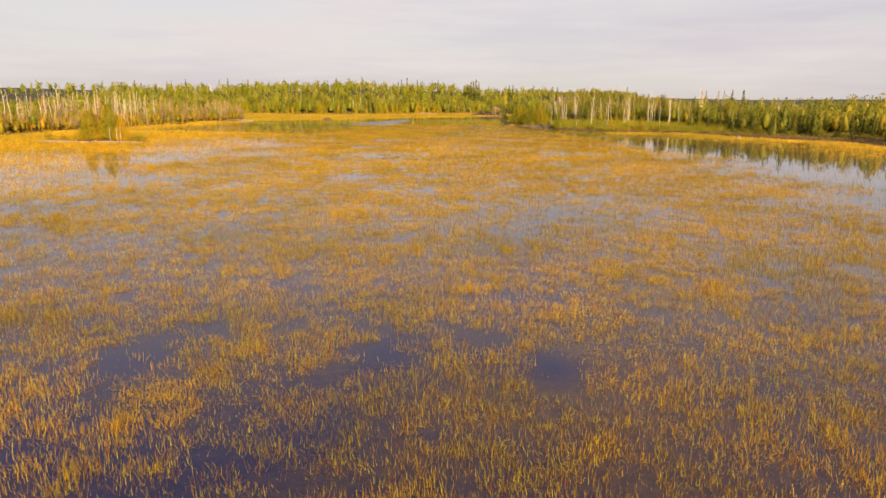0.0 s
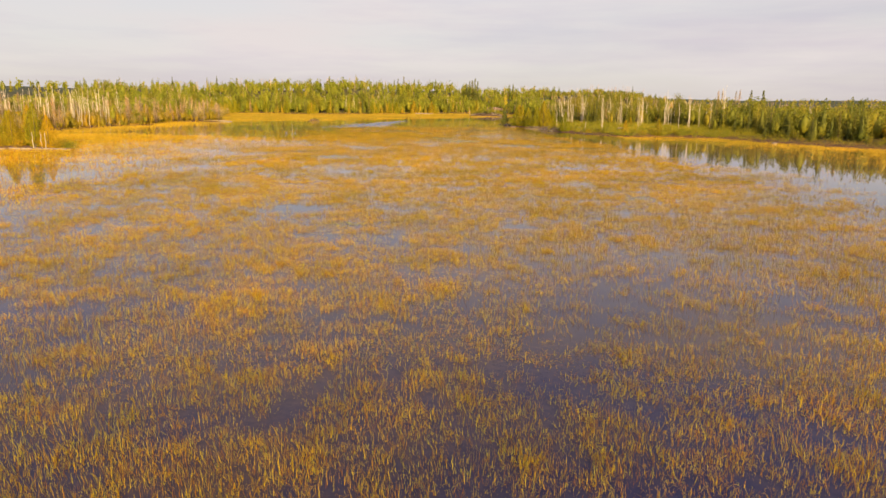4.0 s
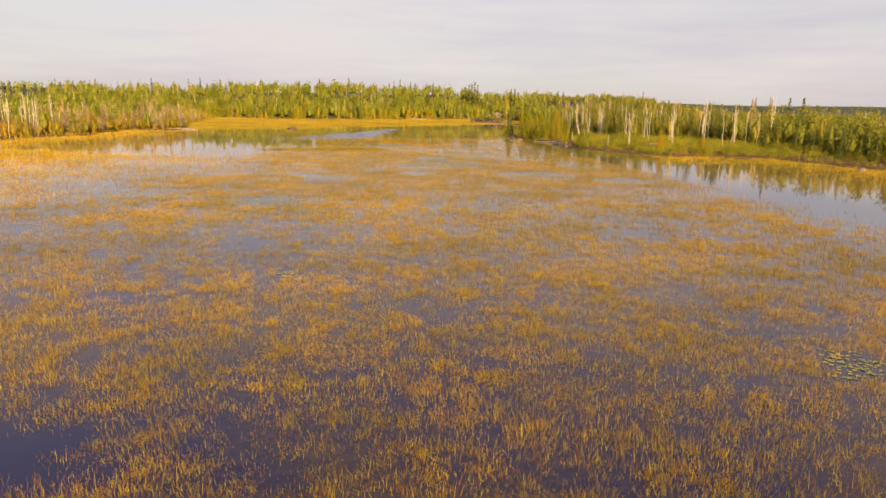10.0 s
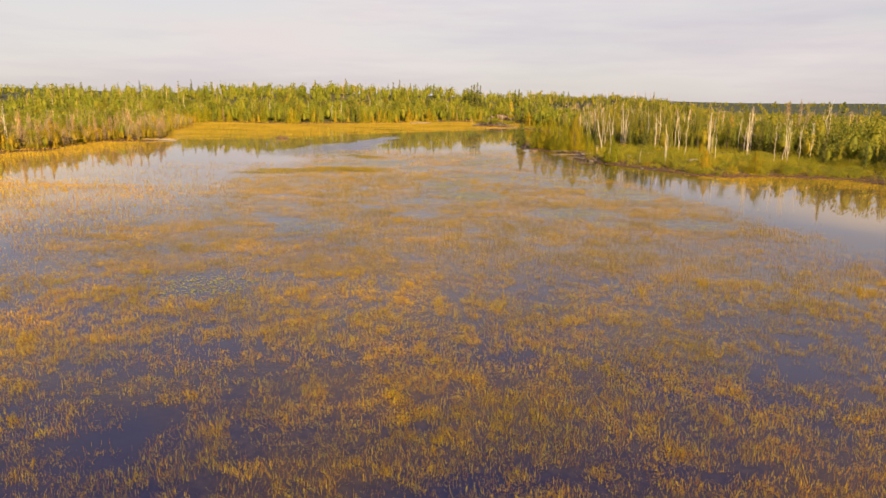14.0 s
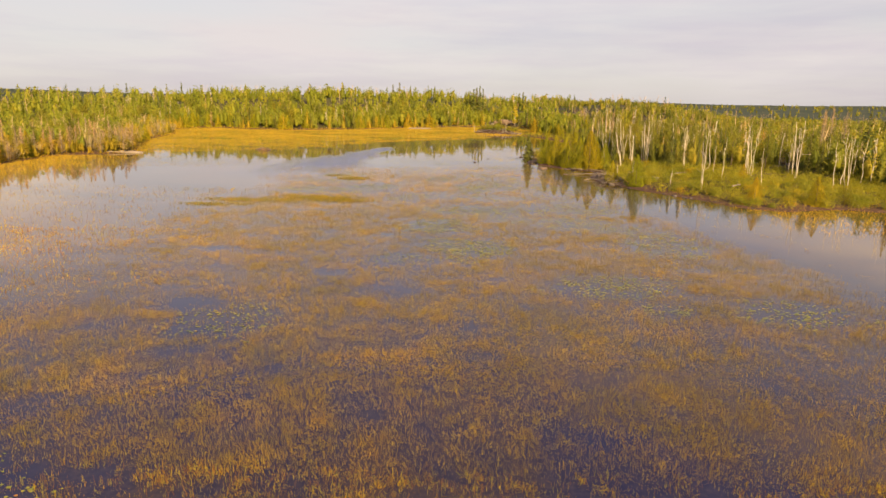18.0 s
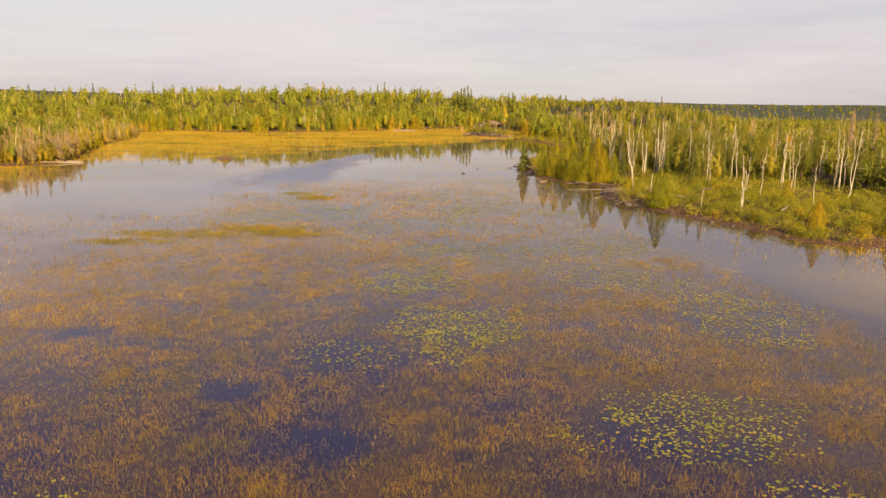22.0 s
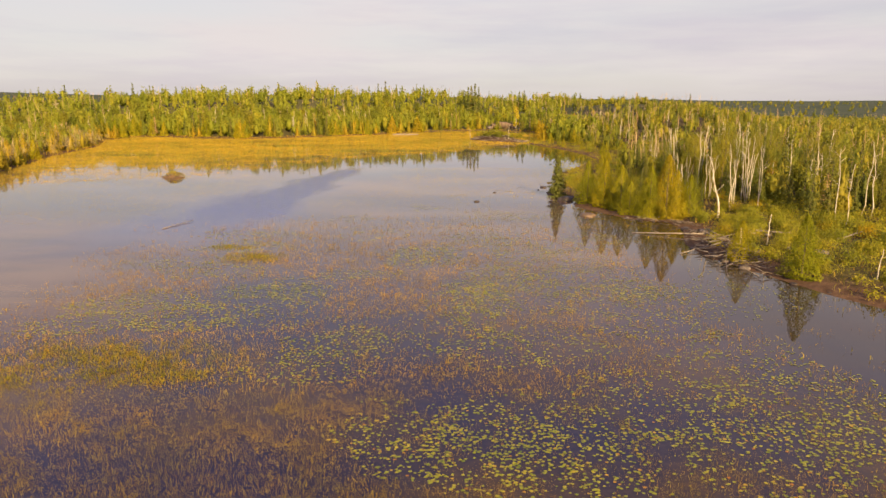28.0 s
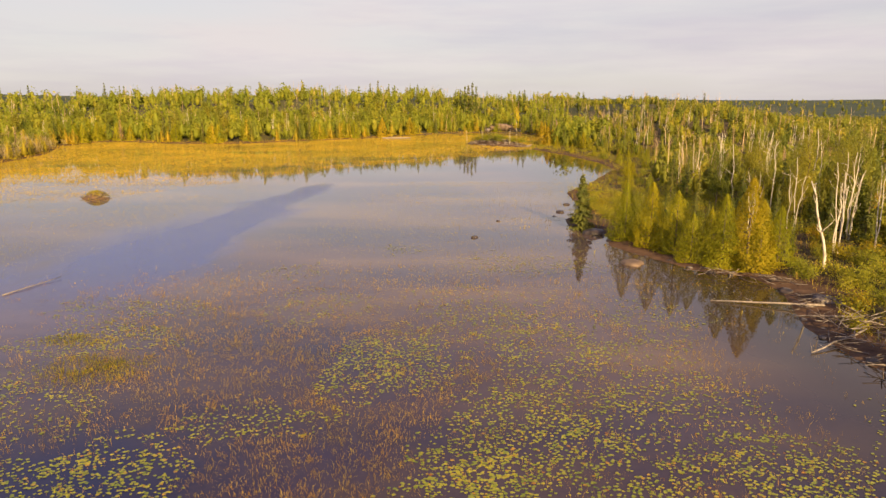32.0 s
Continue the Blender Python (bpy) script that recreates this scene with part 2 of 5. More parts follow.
    wide_bank = math_node("MULTIPLY", math_node("SUBTRACT", -48.0, xyz.outputs["X"]), 2.2, False)
    marsh = math_node("MULTIPLY", math_node("SUBTRACT", math_node("ADD", math_node("MAXIMUM", wide_bank, 0.0), 4.0), xyz.outputs["Y"]), 0.03, True)
    patchy = math_node("ADD", math_node("MULTIPLY", noise_node(nt, 0.07, 4.0, 0.6, stretch=(0.5, 1, 1)), 1.6), -0.2, True)
    sedge = math_node("MULTIPLY", math_node("MULTIPLY", math_node("ADD", bank_l, bank_r, True), marsh), patchy, True)
    meadow = math_node("MULTIPLY", math_node("SUBTRACT", math_node("SUBTRACT", xyz.outputs["Y"], math_node("MULTIPLY", xyz.outputs["X"], 0.95)), 197.0), 0.06, True)
    sedge = math_node("MAXIMUM", sedge, math_node("MULTIPLY", meadow, 0.9))
    bed = mix_node(nt, sedge, bed, (0.46, 0.30, 0.06))
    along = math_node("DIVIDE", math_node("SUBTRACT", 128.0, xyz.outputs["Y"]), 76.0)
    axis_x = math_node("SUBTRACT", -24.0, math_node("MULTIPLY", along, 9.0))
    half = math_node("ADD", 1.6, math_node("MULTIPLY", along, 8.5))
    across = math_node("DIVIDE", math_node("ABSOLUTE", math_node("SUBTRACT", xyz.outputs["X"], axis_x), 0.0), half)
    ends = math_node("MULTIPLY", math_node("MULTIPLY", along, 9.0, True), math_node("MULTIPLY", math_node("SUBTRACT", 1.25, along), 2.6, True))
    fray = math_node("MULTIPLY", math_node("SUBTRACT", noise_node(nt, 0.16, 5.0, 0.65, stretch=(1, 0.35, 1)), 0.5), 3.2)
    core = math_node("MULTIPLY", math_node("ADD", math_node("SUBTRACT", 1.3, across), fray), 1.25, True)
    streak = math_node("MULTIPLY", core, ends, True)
    # the ruffled streak's blue sky reflection is painted into the base colour
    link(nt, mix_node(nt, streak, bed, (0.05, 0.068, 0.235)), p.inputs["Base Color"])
    waves = bump_node(nt, noise_node(nt, 5.5, 3.0, 0.55, stretch=(1, 1.8, 1)), 0.2, 0.06)
    calm = bump_node(nt, noise_node(nt, 2.4, 3.0, 0.5), 0.006, 0.12)
    turn = nt.nodes.new("ShaderNodeMix")
    turn.data_type = "VECTOR"
    link(nt, streak, turn.inputs["Factor"])
    link(nt, calm, turn.inputs[4])
    link(nt, waves, turn.inputs[5])
    link(nt, turn.outputs[1], p.inputs["Normal"])
    link(nt, math_node("ADD", math_node("MULTIPLY", streak, 0.14), 0.03), p.inputs["Roughness"])
    link(nt, p.outputs["BSDF"], out.inputs["Surface"])
    return m


def ground_material():
    m, nt, out = material("boreal_ground")
    fine = noise_node(nt, 1.1, 6.0, 0.65)
    wide = noise_node(nt, 0.045, 5.0, 0.6)
    moss = ramp_node(nt, fine, [(0.3, (0.055, 0.045, 0.018)), (0.52, (0.115, 0.095, 0.03)), (0.72, (0.18, 0.13, 0.055))])
    duff = ramp_node(nt, fine, [(0.3, (0.05, 0.035, 0.02)), (0.7, (0.16, 0.11, 0.06))])
    near = mix_node(nt, ramp_node(nt, wide, [(0.42, (0, 0, 0)), (0.6, (1, 1, 1))]), moss, duff)
    far = ramp_node(nt, noise_node(nt, 0.02, 8.0, 0.7), [(0.35, (0.045, 0.065, 0.045)), (0.6, (0.09, 0.10, 0.06)), (0.8, (0.19, 0.15, 0.10))])
    geo = nt.nodes.new("ShaderNodeNewGeometry")
    ln = nt.nodes.new("ShaderNodeVectorMath")
    ln.operation = "LENGTH"
    link(nt, geo.outputs["Position"], ln.inputs[0])
    mr = nt.nodes.new("ShaderNodeMapRange")
    mr.inputs["From Min"].default_value, mr.inputs["From Max"].default_value = 240, 480
    link(nt, ln.outputs["Value"], mr.inputs["Value"])
    mud = ramp_node(nt, fine, [(0.3, (0.075, 0.042, 0.026)), (0.6, (0.15, 0.088, 0.052)), (0.75, (0.22, 0.14, 0.09))])
    level = nt.nodes.new("ShaderNodeSeparateXYZ")
    link(nt, geo.outputs["Position"], level.inputs["Vector"])
    low = nt.nodes.new("ShaderNodeMapRange")
    for key, value in (("From Min", 0.28), ("From Max", 0.5), ("To Min", 1.0), ("To Max", 0.0)):
        low.inputs[key].default_value = value
    link(nt, level.outputs["Z"], low.inputs["Value"])
    near = mix_node(nt, low.outputs["Result"], near, mud)
    col = mix_node(nt, mr.outputs["Result"], near, far)
    p = nt.nodes.new("ShaderNodeBsdfPrincipled")
    p.inputs["Roughness"].default_value, p.inputs["Specular IOR Level"].default_value = 0.95, 0.1
    link(nt, col, p.inputs["Base Color"])
    link(nt, bump_node(nt, fine, 0.8, 0.2), p.inputs["Normal"])
    link(nt, p.outputs["BSDF"], out.inputs["Surface"])
    return m


M_WATER = water_material()
M_GROUND = ground_material()
M_REED = leaf_material("wild_rice_blade", [(0.0, (0.20, 0.075, 0.006)), (0.35, (0.39, 0.195, 0.007)), (0.65, (0.61, 0.425, 0.008)), (0.88, (0.50, 0.465, 0.012)), (1.0, (0.70, 0.55, 0.025))], 0.4, 0.09, sheen=0.08)
M_REED_BROWN = leaf_material("faded_rice_blade", [(0.0, (0.21, 0.11, 0.015)), (0.45, (0.35, 0.24, 0.026)), (0.85, (0.49, 0.375, 0.04)), (1.0, (0.64, 0.51, 0.07))], 0.4, 0.12, sheen=0.08)
M_MAT = leaf_material("floating_grass", [(0.0, (0.20, 0.17, 0.016)), (0.6, (0.33, 0.26, 0.022)), (1.0, (0.44, 0.32, 0.03))], 0.3, 0.2)
M_MARSH = leaf_material("marsh_grass", [(0.0, (0.44, 0.30, 0.02)), (0.5, (0.56, 0.42, 0.022)), (0.85, (0.56, 0.44, 0.035)), (1.0, (0.40, 0.35, 0.05))], 0.35, 0.035)
M_PAD = leaf_material("lily_pad", [(0.0, (0.23, 0.28, 0.025)), (0.5, (0.39, 0.40, 0.034)), (0.9, (0.52, 0.46, 0.042)), (0.96, (0.58, 0.36, 0.04)), (1.0, (0.45, 0.18, 0.03))], 0.15, 0.3, rough=0.22, sheen=0.6)
M_PAD_ONE = leaf_material("lily_pad_single", [(0.0, (0.23, 0.28, 0.025)), (0.5, (0.39, 0.40, 0.034)), (0.9, (0.52, 0.46, 0.042)), (0.96, (0.58, 0.36, 0.04)), (1.0, (0.45, 0.18, 0.03))], 0.15, 0.3, by="object_only", rough=0.22, sheen=0.6)
M_MEADOW = leaf_material("meadow_grass", [(0.0, (0.44, 0.30, 0.03)), (0.5, (0.56, 0.40, 0.035)), (1.0, (0.58, 0.45, 0.05))], 0.5, 0.035)
M_YELLOW = leaf_material("yellow_leaves", [(0.0, (0.50, 0.38, 0.02)), (1.0, (0.70, 0.54, 0.03))], 0.3, 0.5, by="tree")
M_SPRUCE = leaf_material("spruce_needles", [(0.0, (0.07, 0.09, 0.022)), (0.6, (0.17, 0.18, 0.032)), (1.0, (0.30, 0.27, 0.042))], 0.25, 0.4, by="tree")
M_SKIRT = leaf_material("shore_conifer_foliage", [(0.0, (0.19, 0.19, 0.018)), (0.5, (0.28, 0.25, 0.022)), (1.0, (0.38, 0.29, 0.025))], 0.35, 0.3, by="stand")
M_CEDAR = leaf_material("cedar_foliage", [(0.0, (0.12, 0.145, 0.01)), (0.5, (0.27, 0.26, 0.014)), (1.0, (0.44, 0.365, 0.018))], 0.3, 0.5, by="tree", sheen=0.1)
M_GOLD = leaf_material("golden_larch_needles", [(0.0, (0.24, 0.18, 0.012)), (0.5, (0.40, 0.29, 0.016)), (1.0, (0.54, 0.36, 0.02))], 0.3, 0.5, by="tree", sheen=0.1)
M_ASPEN = leaf_material("aspen_leaves", [(0.0, (0.12, 0.14, 0.018)), (0.5, (0.23, 0.235, 0.028)), (1.0, (0.37, 0.32, 0.036))], 0.35, 0.4, by="tree")
M_ORANGE = leaf_material("autumn_leaves", [(0.0, (0.40, 0.22, 0.02)), (0.6, (0.56, 0.34, 0.025)), (1.0, (0.66, 0.44, 0.035))], 0.35, 0.4, by="tree")
M_RED = leaf_material("red_leaves", [(0.0, (0.50, 0.11, 0.02)), (1.0, (0.68, 0.22, 0.03))], 0.35, 0.4, by="tree")
M_SHRUB = leaf_material("shrub_leaves", [(0.0, (0.15, 0.18, 0.016)), (0.55, (0.30, 0.295, 0.022)), (1.0, (0.47, 0.39, 0.034))], 0.35, 0.3, by="tree")
M_SEDGE = leaf_material("shore_sedge", [(0.0, (0.17, 0.17, 0.02)), (0.5, (0.32, 0.28, 0.035)), (0.85, (0.44, 0.31, 0.045)), (1.0, (0.42, 0.2, 0.04))], 0.35, 0.2)
M_TWIG = leaf_material("bare_twigs", [(0.0, (0.26, 0.18, 0.105)), (0.6, (0.44, 0.32, 0.19)), (1.0, (0.56, 0.44, 0.29))], 0.05, 0.4)
M_FARWOOD = leaf_material("far_broadleaf_foliage", [(0.0, (0.28, 0.30, 0.032)), (0.5, (0.37, 0.37, 0.037)), (0.85, (0.45, 0.415, 0.042)), (1.0, (0.54, 0.41, 0.048))], 0.48, 0.12, by="stand")
M_FARCONE = leaf_material("far_conifer_foliage", [(0.0, (0.16, 0.18, 0.026)), (0.5, (0.26, 0.27, 0.032)), (1.0, (0.40, 0.355, 0.038))], 0.42, 0.12, by="stand")
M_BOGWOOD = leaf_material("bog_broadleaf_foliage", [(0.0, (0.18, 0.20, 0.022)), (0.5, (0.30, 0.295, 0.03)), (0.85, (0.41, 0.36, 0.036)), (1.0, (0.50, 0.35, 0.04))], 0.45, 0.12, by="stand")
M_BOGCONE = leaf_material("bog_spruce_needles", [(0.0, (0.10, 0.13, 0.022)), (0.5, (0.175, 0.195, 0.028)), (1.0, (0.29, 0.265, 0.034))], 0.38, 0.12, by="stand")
M_BANK = leaf_material("golden_bush_leaves", [(0.0, (0.25, 0.215, 0.02)), (0.5, (0.37, 0.29, 0.022)), (1.0, (0.48, 0.34, 0.026))], 0.4, 0.12, by="stand")
M_FARDEAD = leaf_material("far_dead_branches", [(0.0, (0.24, 0.17, 0.115)), (0.6, (0.40, 0.31, 0.22)), (1.0, (0.60, 0.50, 0.38))], 0.05, 0.1)
M_BIRCH = solid_material("weathered_birch_bark", [(0.28, (0.2, 0.155, 0.125)), (0.4, (0.50, 0.43, 0.34)), (0.7, (0.70, 0.62, 0.50))], 3.0, 0.75, 0.4, stretch=(1, 1, 0.35))
M_BARK = solid_material("dark_bark", [(0.3, (0.06, 0.045, 0.035)), (0.7, (0.2, 0.15, 0.11))], 5.0, 0.9, 0.7, stretch=(1, 1, 0.25))
M_DRIFT = solid_material("silvered_driftwood", [(0.3, (0.14, 0.11, 0.09)), (0.7, (0.38, 0.32, 0.27))], 4.0, 0.85, 0.5)
M_ROCK = solid_material("lichen_rock", [(0.3, (0.08, 0.065, 0.06)), (0.55, (0.17, 0.14, 0.125)), (0.75, (0.3, 0.26, 0.22))], 1.8, 0.85, 0.9)
M_TANROCK = solid_material("tan_rock", [(0.3, (0.13, 0.09, 0.065)), (0.7, (0.24, 0.17, 0.12))], 1.8, 0.8, 0.7)
M_WETROCK = solid_material("wet_dark_rock", [(0.3, (0.03, 0.025, 0.025)), (0.7, (0.10, 0.075, 0.065))], 2.0, 0.5, 0.7)
M_MUD = solid_material("peat_mud", [(0.3, (0.06, 0.04, 0.03)), (0.7, (0.17, 0.10, 0.06))], 2.2, 0.9, 0.8)
M_PALE = solid_material("pale_dry_rock", [(0.3, (0.18, 0.145, 0.12)), (0.7, (0.36, 0.30, 0.25))], 1.5, 0.85, 0.6)

# ---- plan ----
# water's edge: right shore from near to far, round the far meadow's tree line, then the left shore back
LAKE = [
    (110, -260), (96, -150), (86, -95), (79, -52), (80, -34), (72, -25), (65, -11), (60, 4), (50, 8), (42, 5.2), (38, 7), (36, 9.5),
    (34.8, 13.5), (32, 18.5), (28.4, 24.5), (25.5, 32), (23.3, 38), (23.2, 44), (25.8, 52.5), (25.4, 57), (21.5, 59), (20, 62), (18, 65.3),
    (16, 70), (17, 75.5), (15, 77), (13.6, 81), (13.9, 86), (17.5, 92), (18.4, 113), (25, 126), (36, 154), (36.5, 169), (32, 197), (25, 223),
    (33, 250), (42, 300), (36, 340), (12, 352), (-15, 330), (-28, 307), (-49, 282), (-69, 264), (-86, 249), (-108, 251), (-128, 262),
    (-141, 262), (-140, 235), (-122, 195), (-113, 155), (-99, 116), (-88, 92), (-86.5, 84), (-99, 74), (-96, 55), (-93, 44), (-97, 30),
    (-98, 0), (-99, -38), (-106, -80), (-118, -150), (-130, -260)]
LK = np.array(LAKE, float)


def shore_distance(x, y):
    """Metres from the water's edge, positive on land."""
    p = np.stack([np.asarray(x, float).ravel(), np.asarray(y, float).ravel()], 1)
    a, b = LK, np.roll(LK, -1, 0)
    best, inside = np.full(len(p), 1e9), np.zeros(len(p), bool)
    for (ax, ay), (bx, by) in zip(a, b):
        ex, ey = bx - ax, by - ay
        t = np.clip(((p[:, 0] - ax) * ex + (p[:, 1] - ay) * ey) / (ex * ex + ey * ey), 0, 1)
        best = np.minimum(best, np.hypot(p[:, 0] - ax - t * ex, p[:, 1] - ay - t * ey))
        if ay != by:
            cross = ((ay > p[:, 1]) != (by > p[:, 1])) & (p[:, 0] < ex * (p[:, 1] - ay) / ey + ax)
            inside ^= cross
    return np.where(inside, -best, best).reshape(np.shape(x))


def soft_noise(x, y, size, seed=0):
    """Smooth value noise in 0..1, from sums of turned sine waves."""
    r = np.random.RandomState(1000 + seed)
    total = np.zeros(np.shape(x))
    for k in range(9):
        a, f, ph = r.uniform(0, 6.283), r.uniform(0.6, 2.2), r.uniform(0, 6.283)
        u = (x * math.cos(a) + y * math.sin(a)) * f * 6.283 / size
        total = total + np.sin(u + ph + 0.9 * np.sin((x * math.sin(a) - y * math.cos(a)) * 4.1 / size + ph * 2))
    return np.clip(0.5 + total / 9.0, 0, 1)


def ground_z(x, y):
    x, y = np.asarray(x, float), np.asarray(y, float)
    d = shore_distance(x, y)
    n = soft_noise(x, y, 14, 3) - 0.5
    land = 0.10 + 0.055 * np.clip(d, 0, 14) + 0.5 * n * np.clip(d / 6, 0, 1)
    # wooded rise behind the far and left shores; low flat ground to the right
    rise = np.clip((d - 5) / 68, 0, 1)
    rise = rise * rise * (3 - 2 * rise)
    leftish = 1 / (1 + np.exp(np.clip((x - 45 - 85 * np.clip((y - 170) / 110, 0, 1)) / 16, -40, 40)))
    start = 150 + 65 * np.clip((-x - 85) / 25, 0, 1) + 40 * np.clip((-x - 150) / 60, 0, 1)
    farish = 1 / (1 + np.exp(np.clip(-(y - start) / 32, -40, 40)))
    hill = 13.0 * leftish * farish + 0.8
    land = land + rise * hill * (0.8 + 0.4 * soft_noise(x, y, 160, 5))
    r = np.hypot(x, y)
    ridge = np.clip((r - 700) / 1800, 0, 1)
    land = land + ridge * (15 + 18 * soft_noise(x, y, 1500, 6))
    bed = -0.35 - 0.05 * np.clip(-d, 0, 12)
    z = np.where(d > 0, land, bed + 0.25 * n)
    return np.where((d > -1.2) & (d <= 0.6), np.interp(d, [-1.2, 0.6], [-0.3, 0.14]), z)


# ---- mesh helpers ----


def mesh_from(name, verts, faces):
    """A mesh from an array of places and an array of triangles or quads."""
    verts, faces = np.asarray(verts, np.float32), np.asarray(faces, np.int32)
    me = bpy.data.meshes.new(name)
    n, k = faces.shape
    me.vertices.add(len(verts))
    me.vertices.foreach_set("co", verts.ravel())
    me.loops.add(n * k)
    me.loops.foreach_set("vertex_index", faces.ravel())
    me.polygons.add(n)
    me.polygons.foreach_set("loop_start", np.arange(0, n * k, k, dtype=np.int32))
    me.polygons.foreach_set("loop_total", np.full(n, k, np.int32))
    me.update(calc_edges=True)
    me.validate()
    return me


def joined(pieces):
    """One pair of arrays out of several (places, triangles)."""
    vs, fs, at = [], [], 0
    for v, f in pieces:
        vs.append(v)
        fs.append(np.asarray(f) + at)
        at += len(v)
    return np.concatenate(vs), np.concatenate(fs)


def stuff(name, verts, faces, mat, label, category):
    me = mesh_from(name, verts, faces)
    me.materials.append(mat)
    return tagged(new(name, me), label, category, "", "stuff")


def part(name, vf, mat, parent, label="", smooth=False):
    me = mesh_from(name, *vf)
    me.materials.append(mat)
    if smooth:
        me.polygons.foreach_set("use_smooth", np.ones(len(me.polygons), bool))
    ob = new(name, me)
    ob.parent = parent
    if label:
        tagged(ob, label)
    return ob


def thing(name, label, category, group=""):
    return tagged(new(name), label, category, group)


def blades(base, height, width, rng, lean=0.42, droop=0.8):
    """Bent tapering blades: four points and two triangles each."""
    n = len(base)
    a = rng.uniform(0, 6.283, n)
    tilt = np.abs(rng.normal(0, lean, n))
    way = np.stack([np.cos(a), np.sin(a)], 1)
    b = rng.uniform(0, 6.283, n)
    side = np.stack([np.cos(b), np.sin(b), np.zeros(n)], 1) * (width / 2)[:, None]
    mid = base.copy()
    mid[:, :2] += way * (height * 0.55 * np.sin(tilt))[:, None]
    mid[:, 2] += height * 0.6 * np.cos(tilt)
    tip = mid.copy()
    over = tilt + np.abs(rng.normal(0, droop, n))
    tip[:, :2] += way * (height * 0.45 * np.sin(over))[:, None]
    tip[:, 2] += height * 0.45 * np.cos(over)
    v = np.stack([base, mid + side, tip, mid - side], 1).reshape(-1, 3)
    i = np.arange(n)[:, None] * 4
    return v, np.concatenate([i + [0, 1, 3], i + [3, 1, 2]], 1).reshape(-1, 3)


def leaves(centres, size, rng, flat=0.0, long=1.0, out=None, wild=0.75):
    """Small four-cornered leaf sprays; with out given they face outwards from their crown, more or less."""
    n = len(centres)
    if out is None:
        u = rng.normal(0, 1, (n, 3))
        u[:, 2] *= 1 - flat
    else:
        nrm = out / (np.linalg.norm(out, axis=1)[:, None] + 1e-9) + rng.normal(0, wild * 0.6, (n, 3))
        nrm /= np.linalg.norm(nrm, axis=1)[:, None] + 1e-9
        u = np.cross(nrm, rng.normal(0, 1, (n, 3)))
    u /= np.linalg.norm(u, axis=1)[:, None] + 1e-9
    if out is None:
        w = rng.normal(0, 1, (n, 3))
        w[:, 2] *= 1 - flat
        w -= (w * u).sum(1)[:, None] * u
    else:
        w = np.cross(nrm, u)
    w /= np.linalg.norm(w, axis=1)[:, None] + 1e-9
    s = (np.asarray(size) * rng.uniform(0.6, 1.3, n))[:, None] / 2
    v = np.stack([centres - u * s * long, centres - w * s * 0.8, centres + u * s * long, centres + w * s * 0.7], 1).reshape(-1, 3)
    i = np.arange(n)[:, None] * 4
    return v, np.concatenate([i + [0, 1, 2], i + [0, 2, 3]], 1).reshape(-1, 3)


def tube(points, radii, sides=6):
    """A closed tapering limb along a row of places."""
    p = np.asarray(points, float)
    t = np.gradient(p, axis=0)
    t /= np.linalg.norm(t, axis=1)[:, None] + 1e-9
    ref = np.where(np.abs(t[:, 2:3]) > 0.9, [[1.0, 0, 0]], [[0, 0, 1.0]])
    a = np.cross(t, ref)
    a /= np.linalg.norm(a, axis=1)[:, None]
    b = np.cross(t, a)
    ang = np.arange(sides) * 6.28318 / sides
    ring = np.cos(ang)[None, :, None] * a[:, None] + np.sin(ang)[None, :, None] * b[:, None]
    v = (p[:, None] + ring * np.asarray(radii)[:, None, None]).reshape(-1, 3)
    f = []
    for k in range(len(p) - 1):
        for s in range(sides):
            q = k * sides + s
            r = k * sides + (s + 1) % sides
            f += [(q, r, r + sides), (q, r + sides, q + sides)]
    top = (len(p) - 1) * sides
    f += [(top, top + s, top + s + 1) for s in range(1, sides - 1)]
    f += [(0, s + 1, s) for s in range(1, sides - 1)]
    return v, np.array(f)


def limb(start, way, length, radius, rng, bend=0.25, steps=4, sides=5, rise=0.15):
    """A crooked branch that thins out."""
    p, d = [np.array(start, float)], np.array(way, float)
    for _ in range(steps):
        d = d + rng.normal(0, bend, 3) * 0.5 + np.array([0, 0, rise * 0.5])
        d /= np.linalg.norm(d)
        p.append(p[-1] + d * length / steps)
    return p, tube(p, np.linspace(radius, radius * 0.25, steps + 1), sides)


